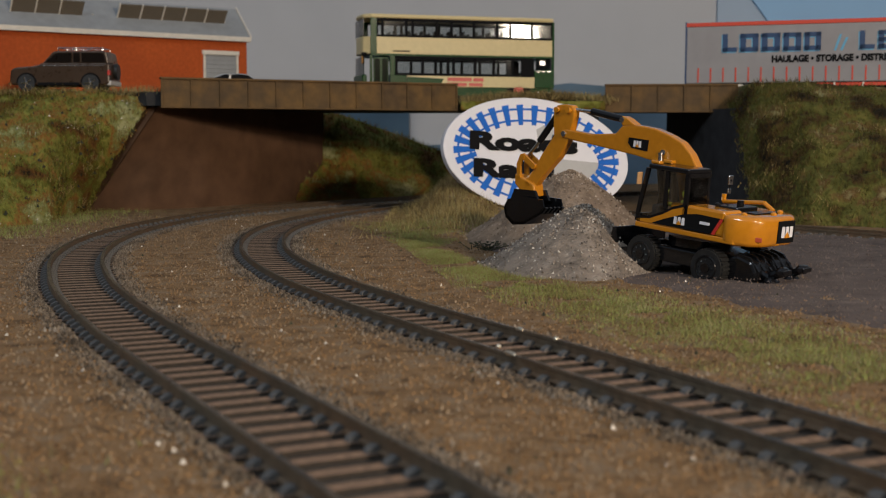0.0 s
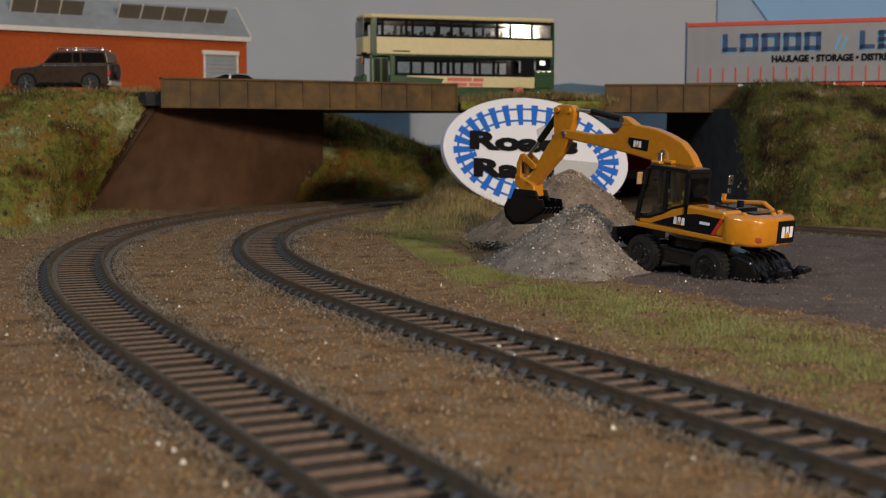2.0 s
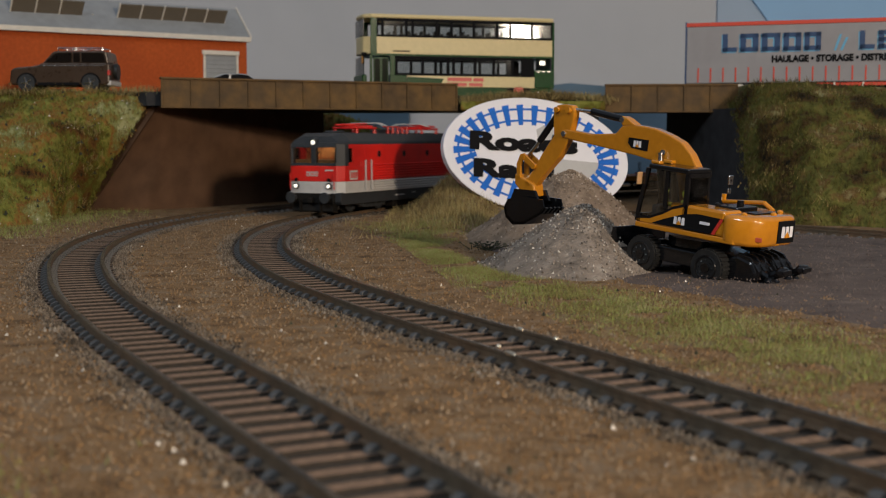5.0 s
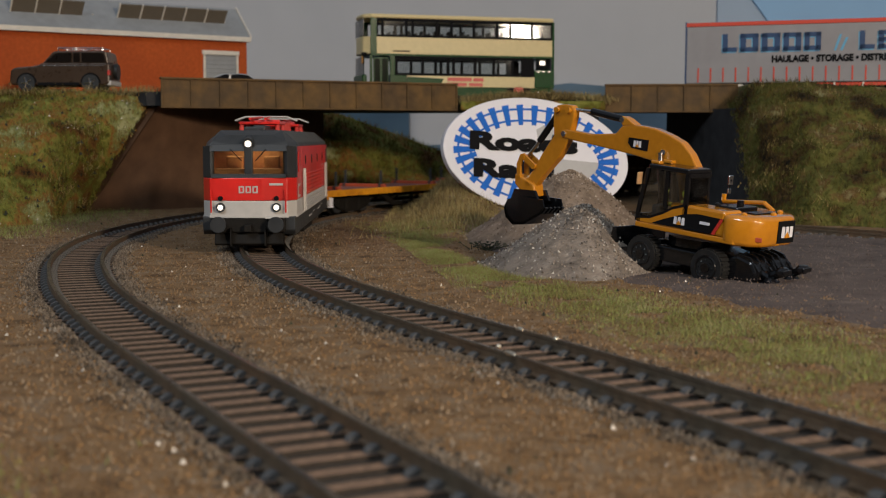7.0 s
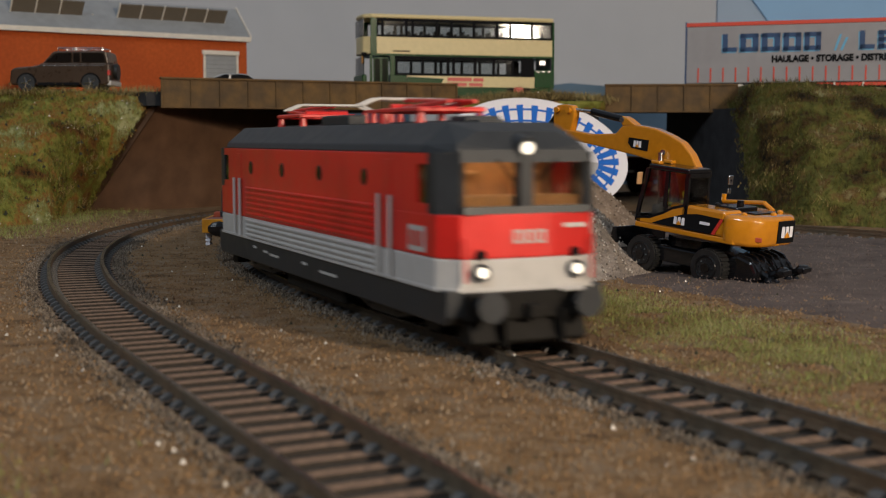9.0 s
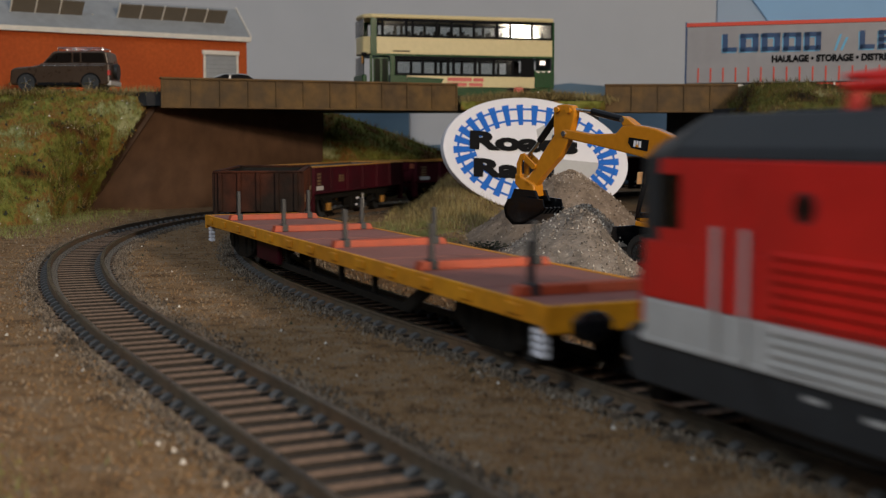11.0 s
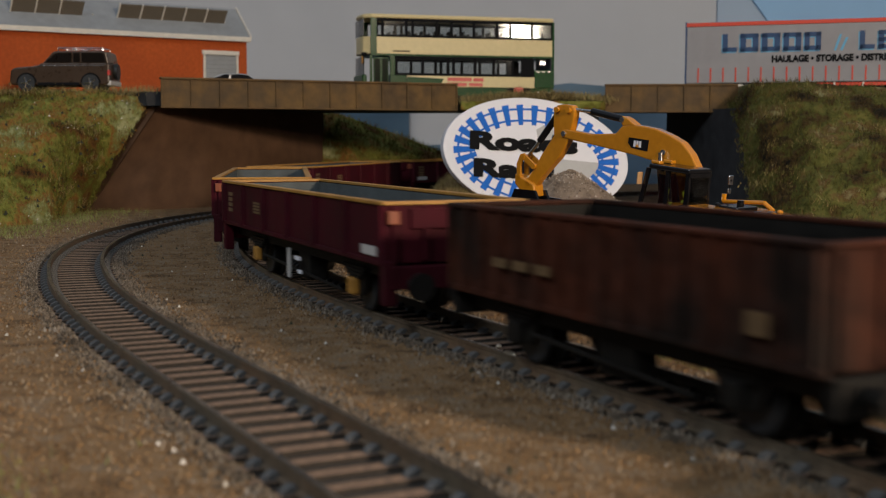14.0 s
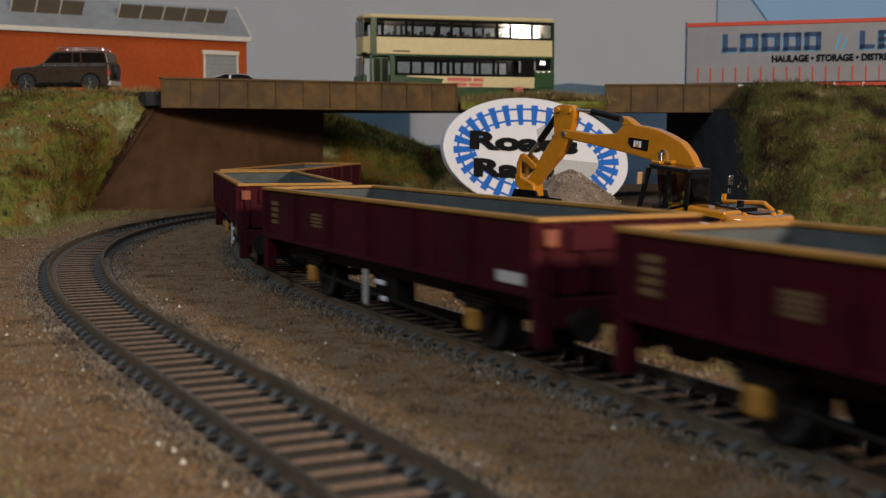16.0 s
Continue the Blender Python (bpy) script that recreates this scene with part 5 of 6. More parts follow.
# ---- train ----
def wheel_pair(parent, x, r, name="wheelset", y=8.2):
    o = B()
    for s in (-1, 1):
        rod(o, (x, s * (y - 1.3), 2.5 + r), (x, s * (y + 1.2), 2.5 + r), r, 22)
        rod(o, (x, s * (y - 2.0), 2.5 + r), (x, s * (y - 1.2), 2.5 + r), r + 0.9, 22)
    rod(o, (x, -y, 2.5 + r), (x, y, 2.5 + r), 1.0, 8)
    w = part(name, o, DARK, parent, "dark steel wheels on an axle")
    o = B()
    for s in (-1, 1):
        rod(o, (x, s * (y + 1.1), 2.5 + r), (x, s * (y + 1.35), 2.5 + r), r - 0.5, 22)
    part("wheel_face", o, SLATE, w)
    return w


def bogie(parent, x, base, r, y, mat):
    g = new("bogie")
    g.parent = parent
    for s in (-1, 1):
        o = prism(B(), [(x - base / 2 - 6, 2.5 + r), (x - base / 2 - 5, 2.5 + r + 2.6), (x - base / 4, 4.5 + r + 1.2), (x + base / 4, 4.5 + r + 1.2), (x + base / 2 + 5, 2.5 + r + 2.6),
                        (x + base / 2 + 6, 2.5 + r), (x + base / 2 + 2, r), (x + base / 4, r - 2.2), (x - base / 4, r - 2.2), (x - base / 2 - 2, r)], s * y - 0.9, s * y + 0.9, 0.3)
        for k in (-1, 1):
            bx(o, x + k * base / 2 - 2.2, x + k * base / 2 + 2.2, s * y - 1.4, s * y + 1.4, r + 0.2, r + 4.6, 0.4)
            rod(o, (x + k * base / 4, s * y, r - 1), (x + k * base / 4, s * y, r + 4.5), 1.4, 10)
        part("side_frame", o, mat, g, "dark bogie side frame with springs")
    for k in (-1, 1):
        wheel_pair(g, x + k * base / 2, r)
    return g


def buffers(parent, x, d, mat, y=10.0, z=12.0):
    for s in (-1, 1):
        o = rod(B(), (x, s * y, z), (x + d * 5.0, s * y, z), 1.3, 12)
        rod(o, (x + d * 4.6, s * y, z), (x + d * 5.4, s * y, z), 2.9, 20)
        part("buffer", o, mat, parent, "round buffer")


LOCO = thing("electric_locomotive", Matrix(), "red, white and grey model electric locomotive on the inner track", "locomotive", "train")
HB = 17.2
o = prism(B(), [(-83, 7.4), (83, 7.4), (84.6, 9), (84.6, 14.0), (-84.6, 14.0), (-84.6, 9)], -HB + 0.3, HB - 0.3, 0.3)
part("sole_bar", o, SLATE, LOCO, "dark grey lower side beam")
ends = [(-80, -HB), (80, -HB), (84.4, -HB + 3), (85.6, -5), (85.6, 5), (84.4, HB - 3), (80, HB), (-80, HB), (-84.4, HB - 3), (-85.6, 5), (-85.6, -5), (-84.4, -HB + 3)]
part("pale_band", prism(B(), ends, 14.02, 19.8, 0.35, axis="z"), PALE, LOCO, "light grey-white band")
part("band_lip", prism(B(), [(x * 1.004, y * 1.012) for x, y in ends], 13.6, 14.3, 0.1, axis="z"), PALE, LOCO)
part("red_front_band", prism(B(), ends, 19.82, 28.2, 0.35, axis="z"), RED, LOCO, "red body band")
o = bx(B(), -64, 64, -HB, HB, 28.0, 39.6, 0.25)
for s in (-1, 1):
    for e in (-1, 1):
        y = s * HB
        bx(o, *sorted((e * 63.9, e * 71.5)), *sorted((y, y - s * 1.0)), 28.0, 39.6)
        bx(o, *sorted((e * 71.4, e * 76.6)), *sorted((y, y - s * 1.0)), 28.0, 30.0)
        bx(o, *sorted((e * 71.4, e * 76.6)), *sorted((y, y - s * 1.0)), 37.5, 39.6)
part("red_body", o, RED, LOCO, "red upper body side")
o = prism(B(), [(-HB, 39.6), (-HB + 0.6, 41.2), (-11.5, 45.6), (11.5, 45.6), (HB - 0.6, 41.2), (HB, 39.6)], -74, 74, 0.3, axis="x")
for e in (-1, 1):
    v = [bm_v for bm_v in ((e * 74, -HB, 39.6), (e * 74, HB, 39.6), (e * 83.0, HB - 2.5, 39.8), (e * 83.6, 0, 39.8), (e * 83.0, -HB + 2.5, 39.8),
                           (e * 74, -11.5, 45.5), (e * 74, 11.5, 45.5), (e * 80.5, 8.5, 43.8), (e * 80.5, -8.5, 43.8), (e * 74, -HB + 0.6, 41.2), (e * 74, HB - 0.6, 41.2),
                           (e * 82.2, HB - 3.6, 41.4), (e * 82.2, -HB + 3.6, 41.4))]
    vv = [o.verts.new(Vector(c) * 0.001) for c in v]
    bmesh.ops.convex_hull(o, input=vv)
part("roof", o, SLATE, LOCO, "dark grey chamfered roof")
for e in (-1, 1):
    cabp = new("cab_end")
    cabp.parent = LOCO
    cabp.matrix_local = pose(0, 0, 0, 0, 0, 0 if e > 0 else 180)
    for s in (-1, 1):
        o = prism(B(), [(76.5, s * HB), (80.2, s * HB), (84.2, s * (HB - 3.2)), (83.2, s * (HB - 4.6)), (79.4, s * (HB - 1.6)), (76.5, s * (HB - 1.2))], 28.2, 39.7, axis="z")
        part("corner_pillar", o, SLATE, cabp, "dark grey corner pillar")
    part("centre_pillar", bx(B(), 81.6, 84.6, -1.5, 1.5, 28.2, 40.2, 0.3), SLATE, cabp, "dark grey pillar")
    part("window_sill", prism(B(), [(83.0, 28.2), (85.2, 28.2), (85.0, 29.6), (82.8, 29.6)], -HB + 3.6, HB - 3.6), SLATE, cabp)
    part("window_header", prism(B(), [(82.2, 37.9), (84.4, 37.9), (83.6, 40.3), (80, 40.6)], -HB + 3.2, HB - 3.2), SLATE, cabp)
    part("cab_ceiling", bx(B(), 66, 82, -HB + 1.2, HB - 1.2, 39.2, 39.8), SLATE, cabp)
    for s in (-1, 1):
        part("windscreen", bx(B(), 83.3, 83.6, *sorted((s * 1.4, s * 13.4)), 29.4, 38.0), WARMGLASS, cabp, "clear windscreen pane")
        part("side_window", bx(B(), 71.6, 76.4, *sorted((s * (HB - 0.5), s * (HB - 0.3))), 30, 37.5), WARMGLASS, cabp)
        o = rod(B(), (85.2, s * 10.2, 17.4), (86.2, s * 10.2, 17.4), 1.7, 20)
        hl = part("lamp_housing", o, SLATE, cabp, "dark round lamp housing")
        part("headlamp", rod(B(), (86.15, s * 10.2, 17.4), (86.5, s * 10.2, 17.4), 1.0, 18), HEADLAMP if e > 0 else WHITE, hl, "lit white headlamp" if e > 0 else "unlit headlamp")
        part("marker_lamp", rod(B(), (85.2, s * 10.2, 20.7), (86.0, s * 10.2, 20.7), 0.9, 14), INK, cabp)
        part("hand_rail", rod(B(), (86.0, s * 13.6, 15.5), (86.0, s * 13.6, 24.0), 0.3, 6), RED, cabp)
        part("wiper", rod(B(), (84.6, s * 6.5, 38.6), (84.0, s * 2.6, 34.4), 0.2, 5), INK, cabp)
    part("inner_wall", bx(B(), 65, 66, -HB + 1.2, HB - 1.2, 20, 39.4), CABTAN, cabp, "tan cab rear wall")
    o = bx(B(), 76, 82, -HB + 4, HB - 4, 28, 31.5, 0.5)
    for s in (-1, 1):
        bx(o, 69, 72, s * 7 - 3, s * 7 + 3, 28, 36, 0.6)
    part("cab_desk", o, CABTAN, cabp, "tan driver's desk and seats")
    if e > 0:
        part("cab_light", bx(B(), 68, 76, -9, 9, 38.8, 39.15), CABLAMP, cabp, "warm lit cab ceiling strip")
    o = rod(B(), (79.5, 0, 41.6), (84.6, 0, 40.6), 2.1, 18)
    th = part("top_lamp_housing", o, SLATE, cabp)
    part("top_lamp", rod(B(), (84.4, 0, 40.64), (84.9, 0, 40.54), 1.2, 18), HEADLAMP if e > 0 else WHITE, th, "lit top headlamp" if e > 0 else "unlit top lamp")
    o = bx(B(), 84.4, 86.4, -13.5, 13.5, 8.2, 13.6, 0.4)
    prism(o, [(80, 3.8), (85.5, 3.4), (86.5, 4.2), (85, 8.2), (80, 8.2)], -12.5, 12.5, 0.3)
    bx(o, 86, 89, -1.4, 1.4, 8.6, 11.2, 0.3)
    bx(o, 86.2, 88.5, -6.5, -6.0, 3.5, 10)
    bx(o, 86.2, 88.5, 6.0, 6.5, 3.5, 10)
    part("buffer_beam", o, DARK, cabp, "dark buffer beam with coupling and plough")
    buffers(cabp, 85.6, 1, SLATE, 10.4, 11.4)
    for x0, x1, z0, z1, m in ((-2.1, 2.1, 22.6, 25.2, PALE),):
        for k in (-1, 0, 1):
            o = B()
            yk = k * 2.5
            bx(o, 85.55, 85.75, yk - 1.0, yk - 0.45, z0, z1)
            bx(o, 85.55, 85.75, yk + 0.45, yk + 1.0, z0, z1)
            bx(o, 85.55, 85.75, yk - 1.0, yk + 1.0, z0, z0 + 0.5)
            bx(o, 85.55, 85.75, yk - 1.0, yk + 1.0, z1 - 0.5, z1)
            part("logo_shape", o, m, cabp, "white logo shape")
    part("number_bar", bx(B(), 84.9, 85.35, 7.6, 12.6, 25.4, 26.2), PALE, cabp, "white number bar")
    part("step_plate", bx(B(), 86, 87.6, 6.2, 11.4, 13.3, 13.9, 0.2), PALE, cabp)
for s in (-1, 1):
    y = s * HB
    for x in (-46.7, -17, 13, 43):
        o = rod(B(), (x, y - 0.2 * s, 34.2), (x, y + 0.12 * s, 34.2), 1.9, 20)
        w = part("round_window", o, SLATE, LOCO, "dark round side window")
        part("pane", rod(B(), (x, y, 34.2), (x, y + 0.2 * s, 34.2), 1.5, 18), SMOKED, w)
    for k in range(6):
        z = 21.0 + k * 1.45
        part("side_rib", prism(B(), [(y - 0.1 * s, z - 0.5), (y + 0.45 * s, z - 0.2), (y + 0.45 * s, z + 0.2), (y - 0.1 * s, z + 0.5)], -52, 49, axis="x"), RED, LOCO)
    for k in range(4):
        z = 14.9 + k * 1.35
        part("side_rib", prism(B(), [(y - 0.1 * s, z - 0.5), (y + 0.45 * s, z - 0.2), (y + 0.45 * s, z + 0.2), (y - 0.1 * s, z + 0.5)], -52, 49, axis="x"), PALE, LOCO)
    for x in (-62.5, -56.5, 53.0, 59.5):
        part("grab_rail", rod(B(), (x, y + 0.8 * s, 14.6), (x, y + 0.8 * s, 31.0), 0.42, 8), PALE, LOCO, "white door grab rail")
    for x in (-59.5, 56.3):
        part("door", bx(B(), x - 2.6, x + 2.6, *sorted((y - 0.1 * s, y + 0.14 * s)), 19.9, 38.2, 0.1), RED, LOCO, "red cab door")
    o = bx(B(), 67.5, 75.5, *sorted((y, y + 0.15 * s)), 20.6, 25.6)
    em = part("emblem", o, PALE, LOCO, "white square emblem")
    for k in (-1, 0, 1):
        part("emblem_stroke", bx(B(), 70.5 + k * 2.3, 72.2 + k * 2.3, *sorted((y + 0.1 * s, y + 0.22 * s)), 21.6, 24.6), BUSRED, em)
    for x0, x1, z0 in ((-36, -32, 11.0), (-30, -22, 10.6), (-2, 2, 11), (12, 24, 10.2), (-46, -43, 11.5)):
        part("data_bar", bx(B(), x0, x1, *sorted((y - 0.32 * s, y - 0.18 * s)), z0, z0 + 0.6), PALE, LOCO, "small white lettering bar")
    o = bx(B(), -22, 22, *sorted((s * 9, s * 14.5)), 3.6, 7.6, 0.5)
    part("equipment_box", o, DARK, LOCO)
for x in (-46, 46):
    bogie(LOCO, x, 32, 7.0, 13.2, SLATE)
part("roof_walkway", bx(B(), -70, 70, -3, 3, 45.5, 46.2, 0.2), SLATE, LOCO)
for e in (-1, 1):
    pan = new("pantograph")
    pan.parent = LOCO
    pan.matrix_local = pose(e * 0.040, 0, 0.0456, 0, 0, 0 if e > 0 else 180)
    o = B()
    for s in (-1, 1):
        rod(o, (-11, s * 7.5, 3.0), (11, s * 7.5, 3.0), 0.6, 6)
        rod(o, (s * 11, -7.5, 3.0), (s * 11, 7.5, 3.0), 0.6, 6)
        rod(o, (-9, s * 4, 3.4), (16, s * 3, 4.6), 0.5, 6)
        rod(o, (16, s * 3, 4.6), (-12, s * 1.4, 5.6), 0.45, 6)
    rod(o, (-9, -6, 3.6), (-9, 6, 3.6), 1.0, 8)
    part("base_frame", o, RED, pan, "red pantograph frame")
    o = B()
    for x in (-14.5, -10.5):
        for a, b in (((x, -12.5, 4.2), (x, -8.5, 5.8)), ((x, -8.5, 5.8), (x, 8.5, 5.8)), ((x, 8.5, 5.8), (x, 12.5, 4.2))):
            rod(o, a, b, 0.34, 6)
    rod(o, (-14.5, -5, 5.7), (-10.5, -5, 5.7), 0.35, 6)
    rod(o, (-14.5, 5, 5.7), (-10.5, 5, 5.7), 0.35, 6)
    part("collector_head", o, PALE, pan, "pale grey collector head")
    for x in (-10, 10):
        for y in (-7, 7):
            part("insulator", rod(B(), (x, y, 0), (x, y, 3.0), 1.1, 10, 0.7), BUSRED, pan)
o = B()
for x in (-14, -8, -2, 4, 10):
    rod(o, (x, 5, 45.6), (x, 5, 49.5), 1.0, 10, 0.7)
    rod(o, (x, 5, 49.5), (x + 6, 5, 49.5), 0.4, 6)
part("roof_insulators", o, BUSRED, LOCO, "red roof insulators and bar")
part("roof_box", bx(B(), -12, 8, -8, -3, 45.4, 48.2, 0.5), SLATE, LOCO, "dark roof equipment box")
part("roof_box", bx(B(), 58, 66, -4, 4, 45.4, 47.0, 0.5), SLATE, LOCO, "dark roof equipment box")

FLAT = thing("flat_wagon", Matrix(), "ochre-sided flat wagon with red-brown deck and orange bolsters", "wagon", "train")
part("deck", bx(B(), -125, 125, -16.0, 16.0, 13.6, 15.5, 0.1), DECKRED, FLAT, "faded red-brown deck")
o = B()
for k in range(1, 9):
    x = -125 + k * 28
    bx(o, x - 0.25, x + 0.25, -15.6, 15.6, 15.45, 15.6)
part("deck_joints", o, DECKRED, FLAT)
for s in (-1, 1):
    part("sole_bar", bx(B(), -125.5, 125.5, *sorted((s * 15.9, s * 17.0)), 12.2, 15.7, 0.15), OCHRE, FLAT, "ochre-yellow side beam")
    for k in range(13):
        x = -115 + k * 19.2
        part("stake_pocket", bx(B(), x - 2.4, x + 2.4, *sorted((s * 16.9, s * 17.5)), 13.0, 15.0, 0.3), OCHRE, FLAT)
    for x in (-122, 122):
        o = B()
        for k in range(4):
            bx(o, x - 1.8, x + 1.8, *sorted((s * 14.6, s * 16.2)), 6.6 + k * 1.25, 7.6 + k * 1.25, 0.2)
        bx(o, x - 1.2, x + 1.2, *sorted((s * 15, s * 15.8)), 6.6, 12.4)
        part("shunter_step", o, WHITE, FLAT, "white ribbed step")
    o = prism(B(), [(-72, 12.2), (-58, 5.2), (58, 5.2), (72, 12.2), (66, 12.2), (54, 6.8), (-54, 6.8), (-66, 12.2)], *sorted((s * 12, s * 13.2)))
    for x in (-36, -12, 12, 36):
        bx(o, x - 0.7, x + 0.7, *sorted((s * 12, s * 13.2)), 6, 12.4)
    part("truss_bar", o, DARK, FLAT, "black underframe truss")
    part("tool_box", bx(B(), -64, -40, *sorted((s * 13.0, s * 14.4)), 6.0, 11.4, 0.3), MAROON, FLAT, "dull maroon side panel")
part("underframe", bx(B(), -122, 122, -9, 9, 10.0, 13.7, 0.2), DARK, FLAT)
for e in (-1, 1):
    part("headstock", bx(B(), *sorted((e * 125.0, e * 126.4)), -16.8, 16.8, 11.0, 15.6, 0.2), OCHRE, FLAT, "ochre end beam")
    o = rod(B(), (e * 126.2, 10.4, 12.6), (e * 130, 10.4, 12.6), 1.3, 10)
    ball(o, (e * 130, 10.4, 12.6), 0.9, 4.0, 2.6)
    rod(o, (e * 126.2, -10.4, 12.6), (e * 130, -10.4, 12.6), 1.3, 10)
    ball(o, (e * 130, -10.4, 12.6), 0.9, 4.0, 2.6)
    bx(o, *sorted((e * 126, e * 133)), -1.5, 1.5, 8, 10.5)
    part("buffers", o, BLACK, FLAT, "oval black buffers and coupling")
for x in (-96, -42, 13, 68, 112):
    b = part("bolster", prism(B(), [(-15.4, 15.5), (15.2, 15.5), (14.2, 17.3), (-14.8, 17.3)], x - 1.6, x + 1.6, 0.2, axis="x"), ORANGE, FLAT, "orange-red timber bolster")
    for y in (-12.0, 12.0):
        o = bx(B(), x - 0.5, x + 0.5, y - 0.6, y + 0.6, 15.6, 25.0, 0.2)
        bx(o, x - 1.8, x + 1.8, y - 0.9, y + 0.9, 15.6, 17.6, 0.2)
        part("stanchion", o, SLATE, b, "dark upright stanchion")
for x in (-95, 95):
    bogie(FLAT, x, 24, 5.6, 10.4, DARK)


def open_wagon(name, label, hl, z0, z1, hw, body, rim, ribs, inside, weathered):
    W = thing(name, Matrix(), label, "wagon", "train")
    t = 1.1
    for s in (-1, 1):
        part("side", bx(B(), -hl, hl, *sorted((s * hw, s * (hw - t))), z0, z1, 0.1), body, W, "ribbed side")
        part("side_lining", bx(B(), -hl + t, hl - t, *sorted((s * (hw - t), s * (hw - t - 0.25))), z0 + 1.5, z1 - 0.2), inside, W, "grey inner side")
        part("top_rim", bx(B(), -hl - 0.5, hl + 0.5, *sorted((s * (hw + 0.6), s * (hw - 1.5))), z1, z1 + 0.75, 0.15), rim, W, "top rim")
        part("bottom_rail", bx(B(), -hl, hl, *sorted((s * (hw + 0.5), s * (hw - 1))), z0 - 0.6, z0 + 0.5, 0.15), body, W)
        for k in range(ribs + 1):
            x = -hl + 1 + (2 * hl - 2) * k / ribs
            w = 0.55 if weathered else 1.0
            part("rib", prism(B(), [(x - w, s * hw), (x + w, s * hw), (x + w * 0.6, s * (hw + 1.0)), (x - w * 0.6, s * (hw + 1.0))], z0 + 0.2, z1, axis="z"), body, W)
        part("sole_bar", bx(B(), -hl - 1, hl + 1, *sorted((s * 10.6, s * 12)), z0 - 4.2, z0 - 0.5, 0.2), DARK, W)
    for e in (-1, 1):
        part("end", bx(B(), *sorted((e * hl, e * (hl - t))), -hw + t, hw - t, z0, z1, 0.1), body, W, "ribbed end")
        part("end_lining", bx(B(), *sorted((e * (hl - t), e * (hl - t - 0.25))), -hw + t, hw - t, z0 + 1.5, z1 - 0.2), inside, W)
        part("end_rim", bx(B(), *sorted((e * (hl + 0.6), e * (hl - 1.5))), -hw - 0.4, hw + 0.4, z1 + 0.02, z1 + 0.8, 0.15), rim, W)
        for k in range(5):
            y = -hw + 2 + (2 * hw - 4) * k / 4
            part("end_rib", bx(B(), *sorted((e * hl, e * (hl + 0.9))), y - 0.7, y + 0.7, z0 + 0.4, z1 - 0.1, 0.2), body, W)
        part("headstock", bx(B(), *sorted((e * (hl - 1), e * (hl + 1.2))), -hw + 1, hw - 1, z0 - 5.5, z0 - 0.5, 0.3), DARK if weathered else MAROON, W, "end beam")
        buffers(W, e * (hl + 1), e, DARK, 10.4, 12.0)
        part("coupling", bx(B(), *sorted((e * hl, e * (hl + 8.5))), -1.3, 1.3, 7.6, 9.8, 0.3), DARK, W)
    part("floor", bx(B(), -hl + t, hl - t, -hw + t, hw - t, z0, z0 + 1.6), inside, W, "dark inner floor")
    part("underframe", bx(B(), -hl + 3, hl - 3, -8, 8, z0 - 4.5, z0 - 0.1, 0.2), DARK, W)
    ax = hl * 0.60
    for x in (-ax, ax):
        wheel_pair(W, x, 6.0)
        for s in (-1, 1):
            o = prism(B(), [(x - 8, z0 - 0.5), (x + 8, z0 - 0.5), (x + 3.4, 6.5), (x - 3.4, 6.5)], *sorted((s * 11.0, s * 12.2)), 0.2)
            for k in range(4):
                bx(o, x - 8 + k * 1.4, x + 8 - k * 1.4, *sorted((s * 11.6, s * 13.2)), 12.8 - k * 0.8, 13.4 - k * 0.8)
            g = part("axle_guard", o, DARK, W, "black axle guard and spring")
            part("axle_box", bx(B(), x - 2.0, x + 2.0, *sorted((s * 12.2, s * 14.2)), 6.6, 10.6, 0.5), DARK if weathered else GOLD, g, "" if weathered else "yellow axle box")
    for s in (-1, 1):
        o = rod(B(), (-ax + 6, s * 13, 8.8), (ax - 8, s * 13, 6.6), 0.45, 6)
        bx(o, -5, 5, *sorted((s * 7, s * 12)), 5.5, z0 - 3, 0.5)
        part("brake_gear", o, DARK, W, "black brake gear")
        if not weathered:
            part("brake_lever_guard", bx(B(), -8.2, -6.8, *sorted((s * 13.4, s * 14.2)), 5.2, 13.2, 0.1), PALE, W, "white lever guard")
            o = bx(B(), -1.0, 3.2, *sorted((s * 13.6, s * 14.4)), 10.6, 11.6, 0.2)
            bx(o, 2.0, 4.2, *sorted((s * 13.6, s * 14.4)), 7.2, 8.2, 0.2)
            part("brake_lever", o, WHITE, W, "white-painted lever handles")
    return W


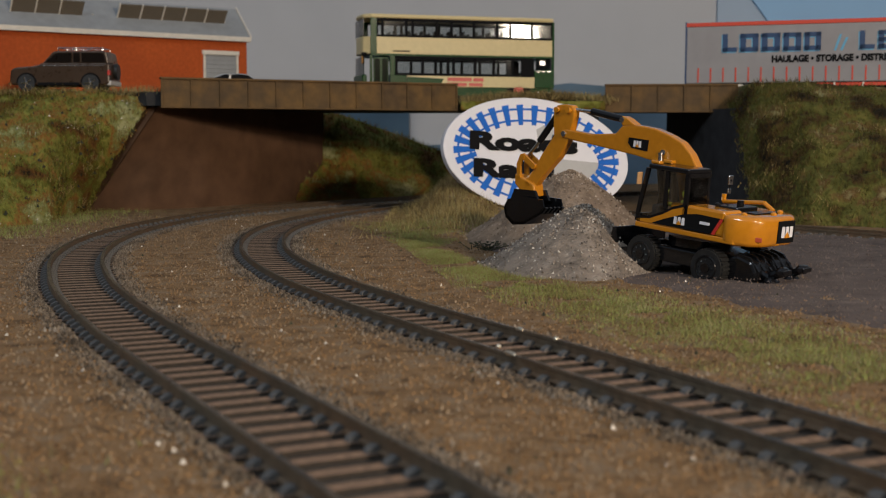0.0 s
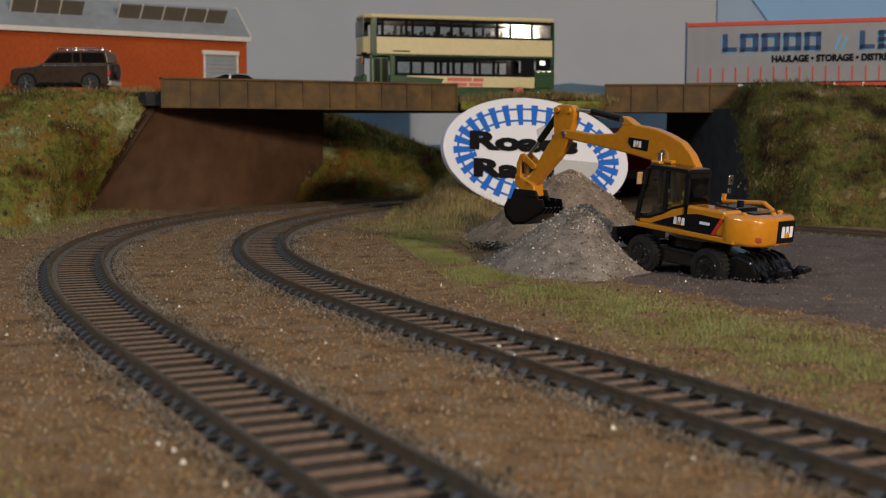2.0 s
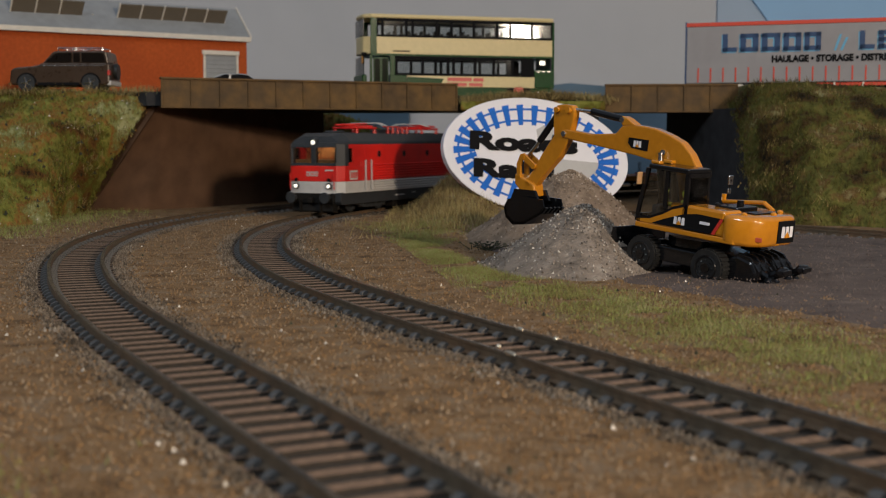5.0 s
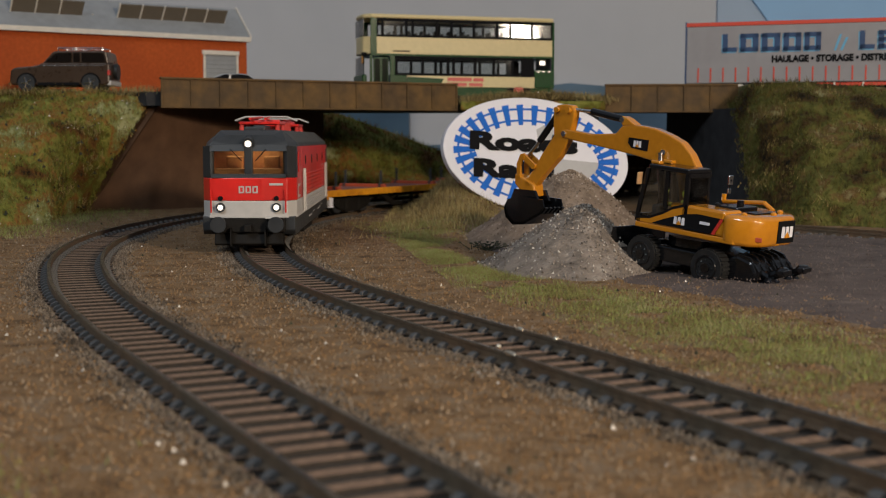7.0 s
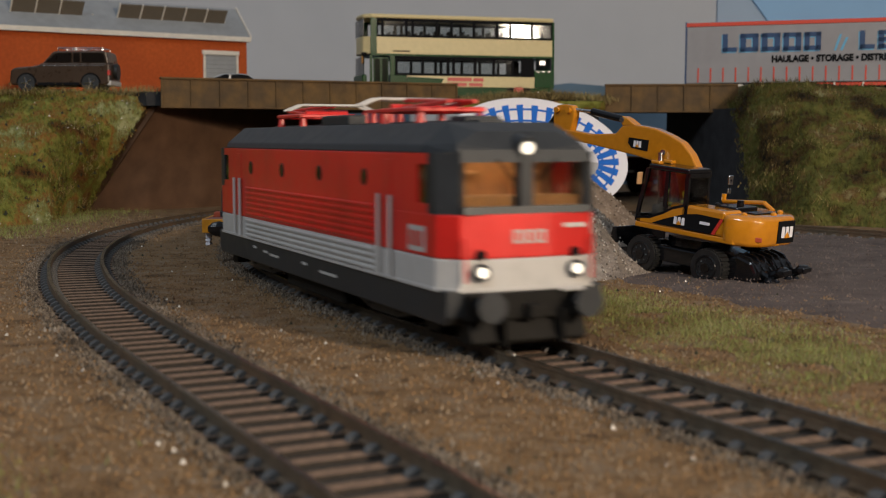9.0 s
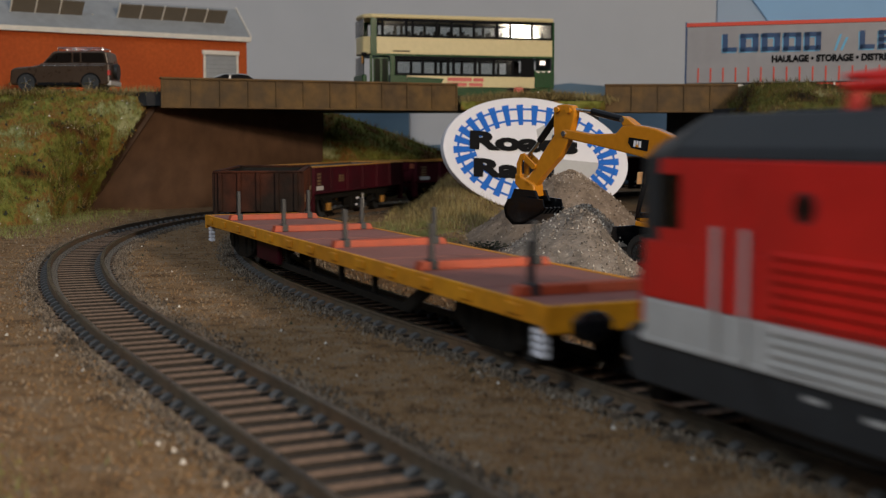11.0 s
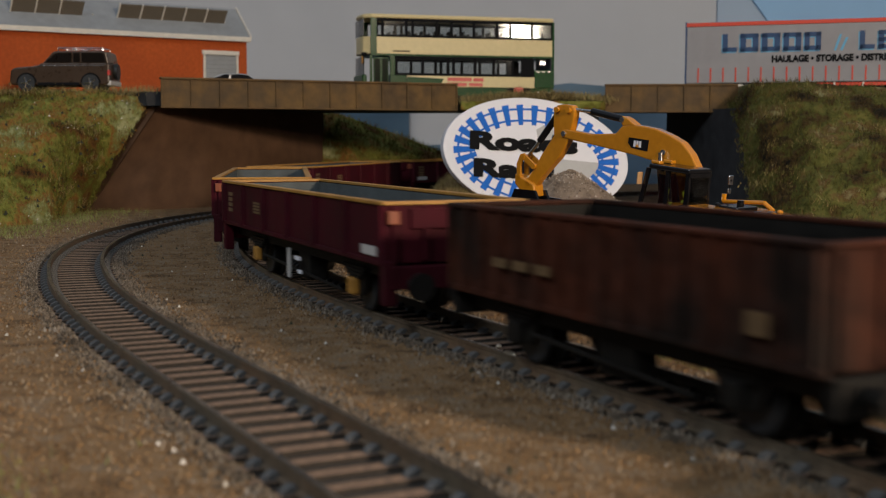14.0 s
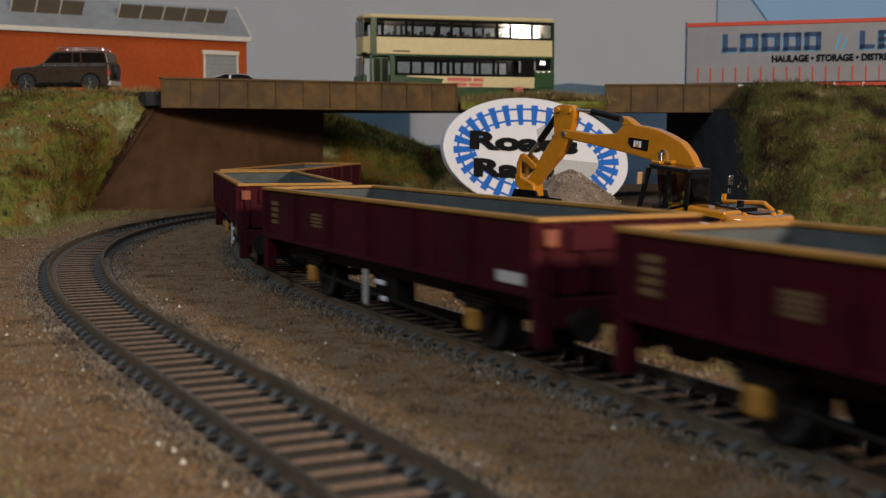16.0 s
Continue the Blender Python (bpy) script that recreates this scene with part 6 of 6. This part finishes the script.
def maroon_marks(W, hl, hw):
    for s in (-1, 1):
        f = -s                                              # marks read the same from either side
        for x0, x1, z0, z1, m in ((-hl + 6, -hl + 11, 20, 26.4, FADED), (-hl + 36, -hl + 43, 21, 24.5, FADED)):
            for k in range(4):
                z = z0 + (z1 - z0) * k / 4
                part("number_bar", bx(B(), *sorted((f * x0, f * x1)), *sorted((s * hw, s * (hw + 0.15))), z, z + (z1 - z0) / 6), m, W, "yellow lettering bar")
        part("data_panel", bx(B(), *sorted((hl - 14, hl - 5)), *sorted((s * hw, s * (hw + 0.2))), 17.6, 19.6), PALE, W, "pale data panel")
    for e in (-1, 1):
        for s in (-1, 1):
            part("end_marker", bx(B(), *sorted((e * hl, e * (hl + 1.2))), *sorted((s * (hw - 0.4), s * (hw - 3.0))), 24.6, 27.4, 0.2), ENDPLATE, W, "orange-red end marker plate")
        part("end_panel", bx(B(), *sorted((e * (hl + 0.2), e * (hl + 1.0))), -hw + 5.5, hw - 5.5, 23.6, 27.8, 0.2), MAROON, W, "maroon end panel")
        for s in (-1, 1):
            part("corner_post", bx(B(), *sorted((e * (hl - 2.4), e * (hl + 0.9))), *sorted((s * (hw + 0.3), s * (hw - 2.4))), 7.5, 17, 0.3), MAROON, W)


WA = open_wagon("open_wagon", "weathered brown ribbed open wagon", 48.5, 14.8, 29.6, 16.2, RUSTY, RUSTY, 15, DARK, True)
for s in (-1, 1):
    for k in range(3):
        part("number_bar", bx(B(), -30 + k * 7, -25 + k * 7, *sorted((s * 17.2, s * 17.4)), 20.2, 21.8), FADED, WA, "faded yellow lettering bar")
    part("data_panel", bx(B(), 36, 40, *sorted((s * 17.2, s * 17.4)), 18, 21), FADED, WA, "faded pale panel")
WB = open_wagon("open_wagon", "maroon open wagon with a yellow rim and grey inside", 71.5, 16.4, 28.6, 16.2, MAROON, GOLD, 6, WAGONGREY, False)
maroon_marks(WB, 71.5, 16.2)
tagged(WB, group="train")
maroon = [WB] + [copy_thing(WB, Matrix()) for _ in range(3)]


def train_pose(s_mid, reach):
    a, _ = spot(T2, s_mid - reach)
    b, _ = spot(T2, s_mid + reach)
    d = a - b
    m = (a + b) / 2
    return pose(m.x, m.y, 0, 0, 0, math.degrees(math.atan2(d.y, d.x)))


def motions():
    """The train creeps in round the far curve, then runs at an even pace along the inner track."""
    stock = [(LOCO, 0.4595, 0.046), (FLAT, 0.6885, 0.095), (WA, 0.8858, 0.031)] + [(w, 1.0305 + 0.1650 * i, 0.045) for i, w in enumerate(maroon)]
    for ob, mid, reach in stock:
        rows = []
        for i in range(65):
            t = 0.25 * i
            gone = float(np.interp(t, (0, 3, 6, 7, 8, 16), (-0.690, -0.390, -0.106, -0.0015, 0.1130, 1.0010)))
            rows.append((t, train_pose(mid - gone, reach)))
        walk(ob, rows)


motions()
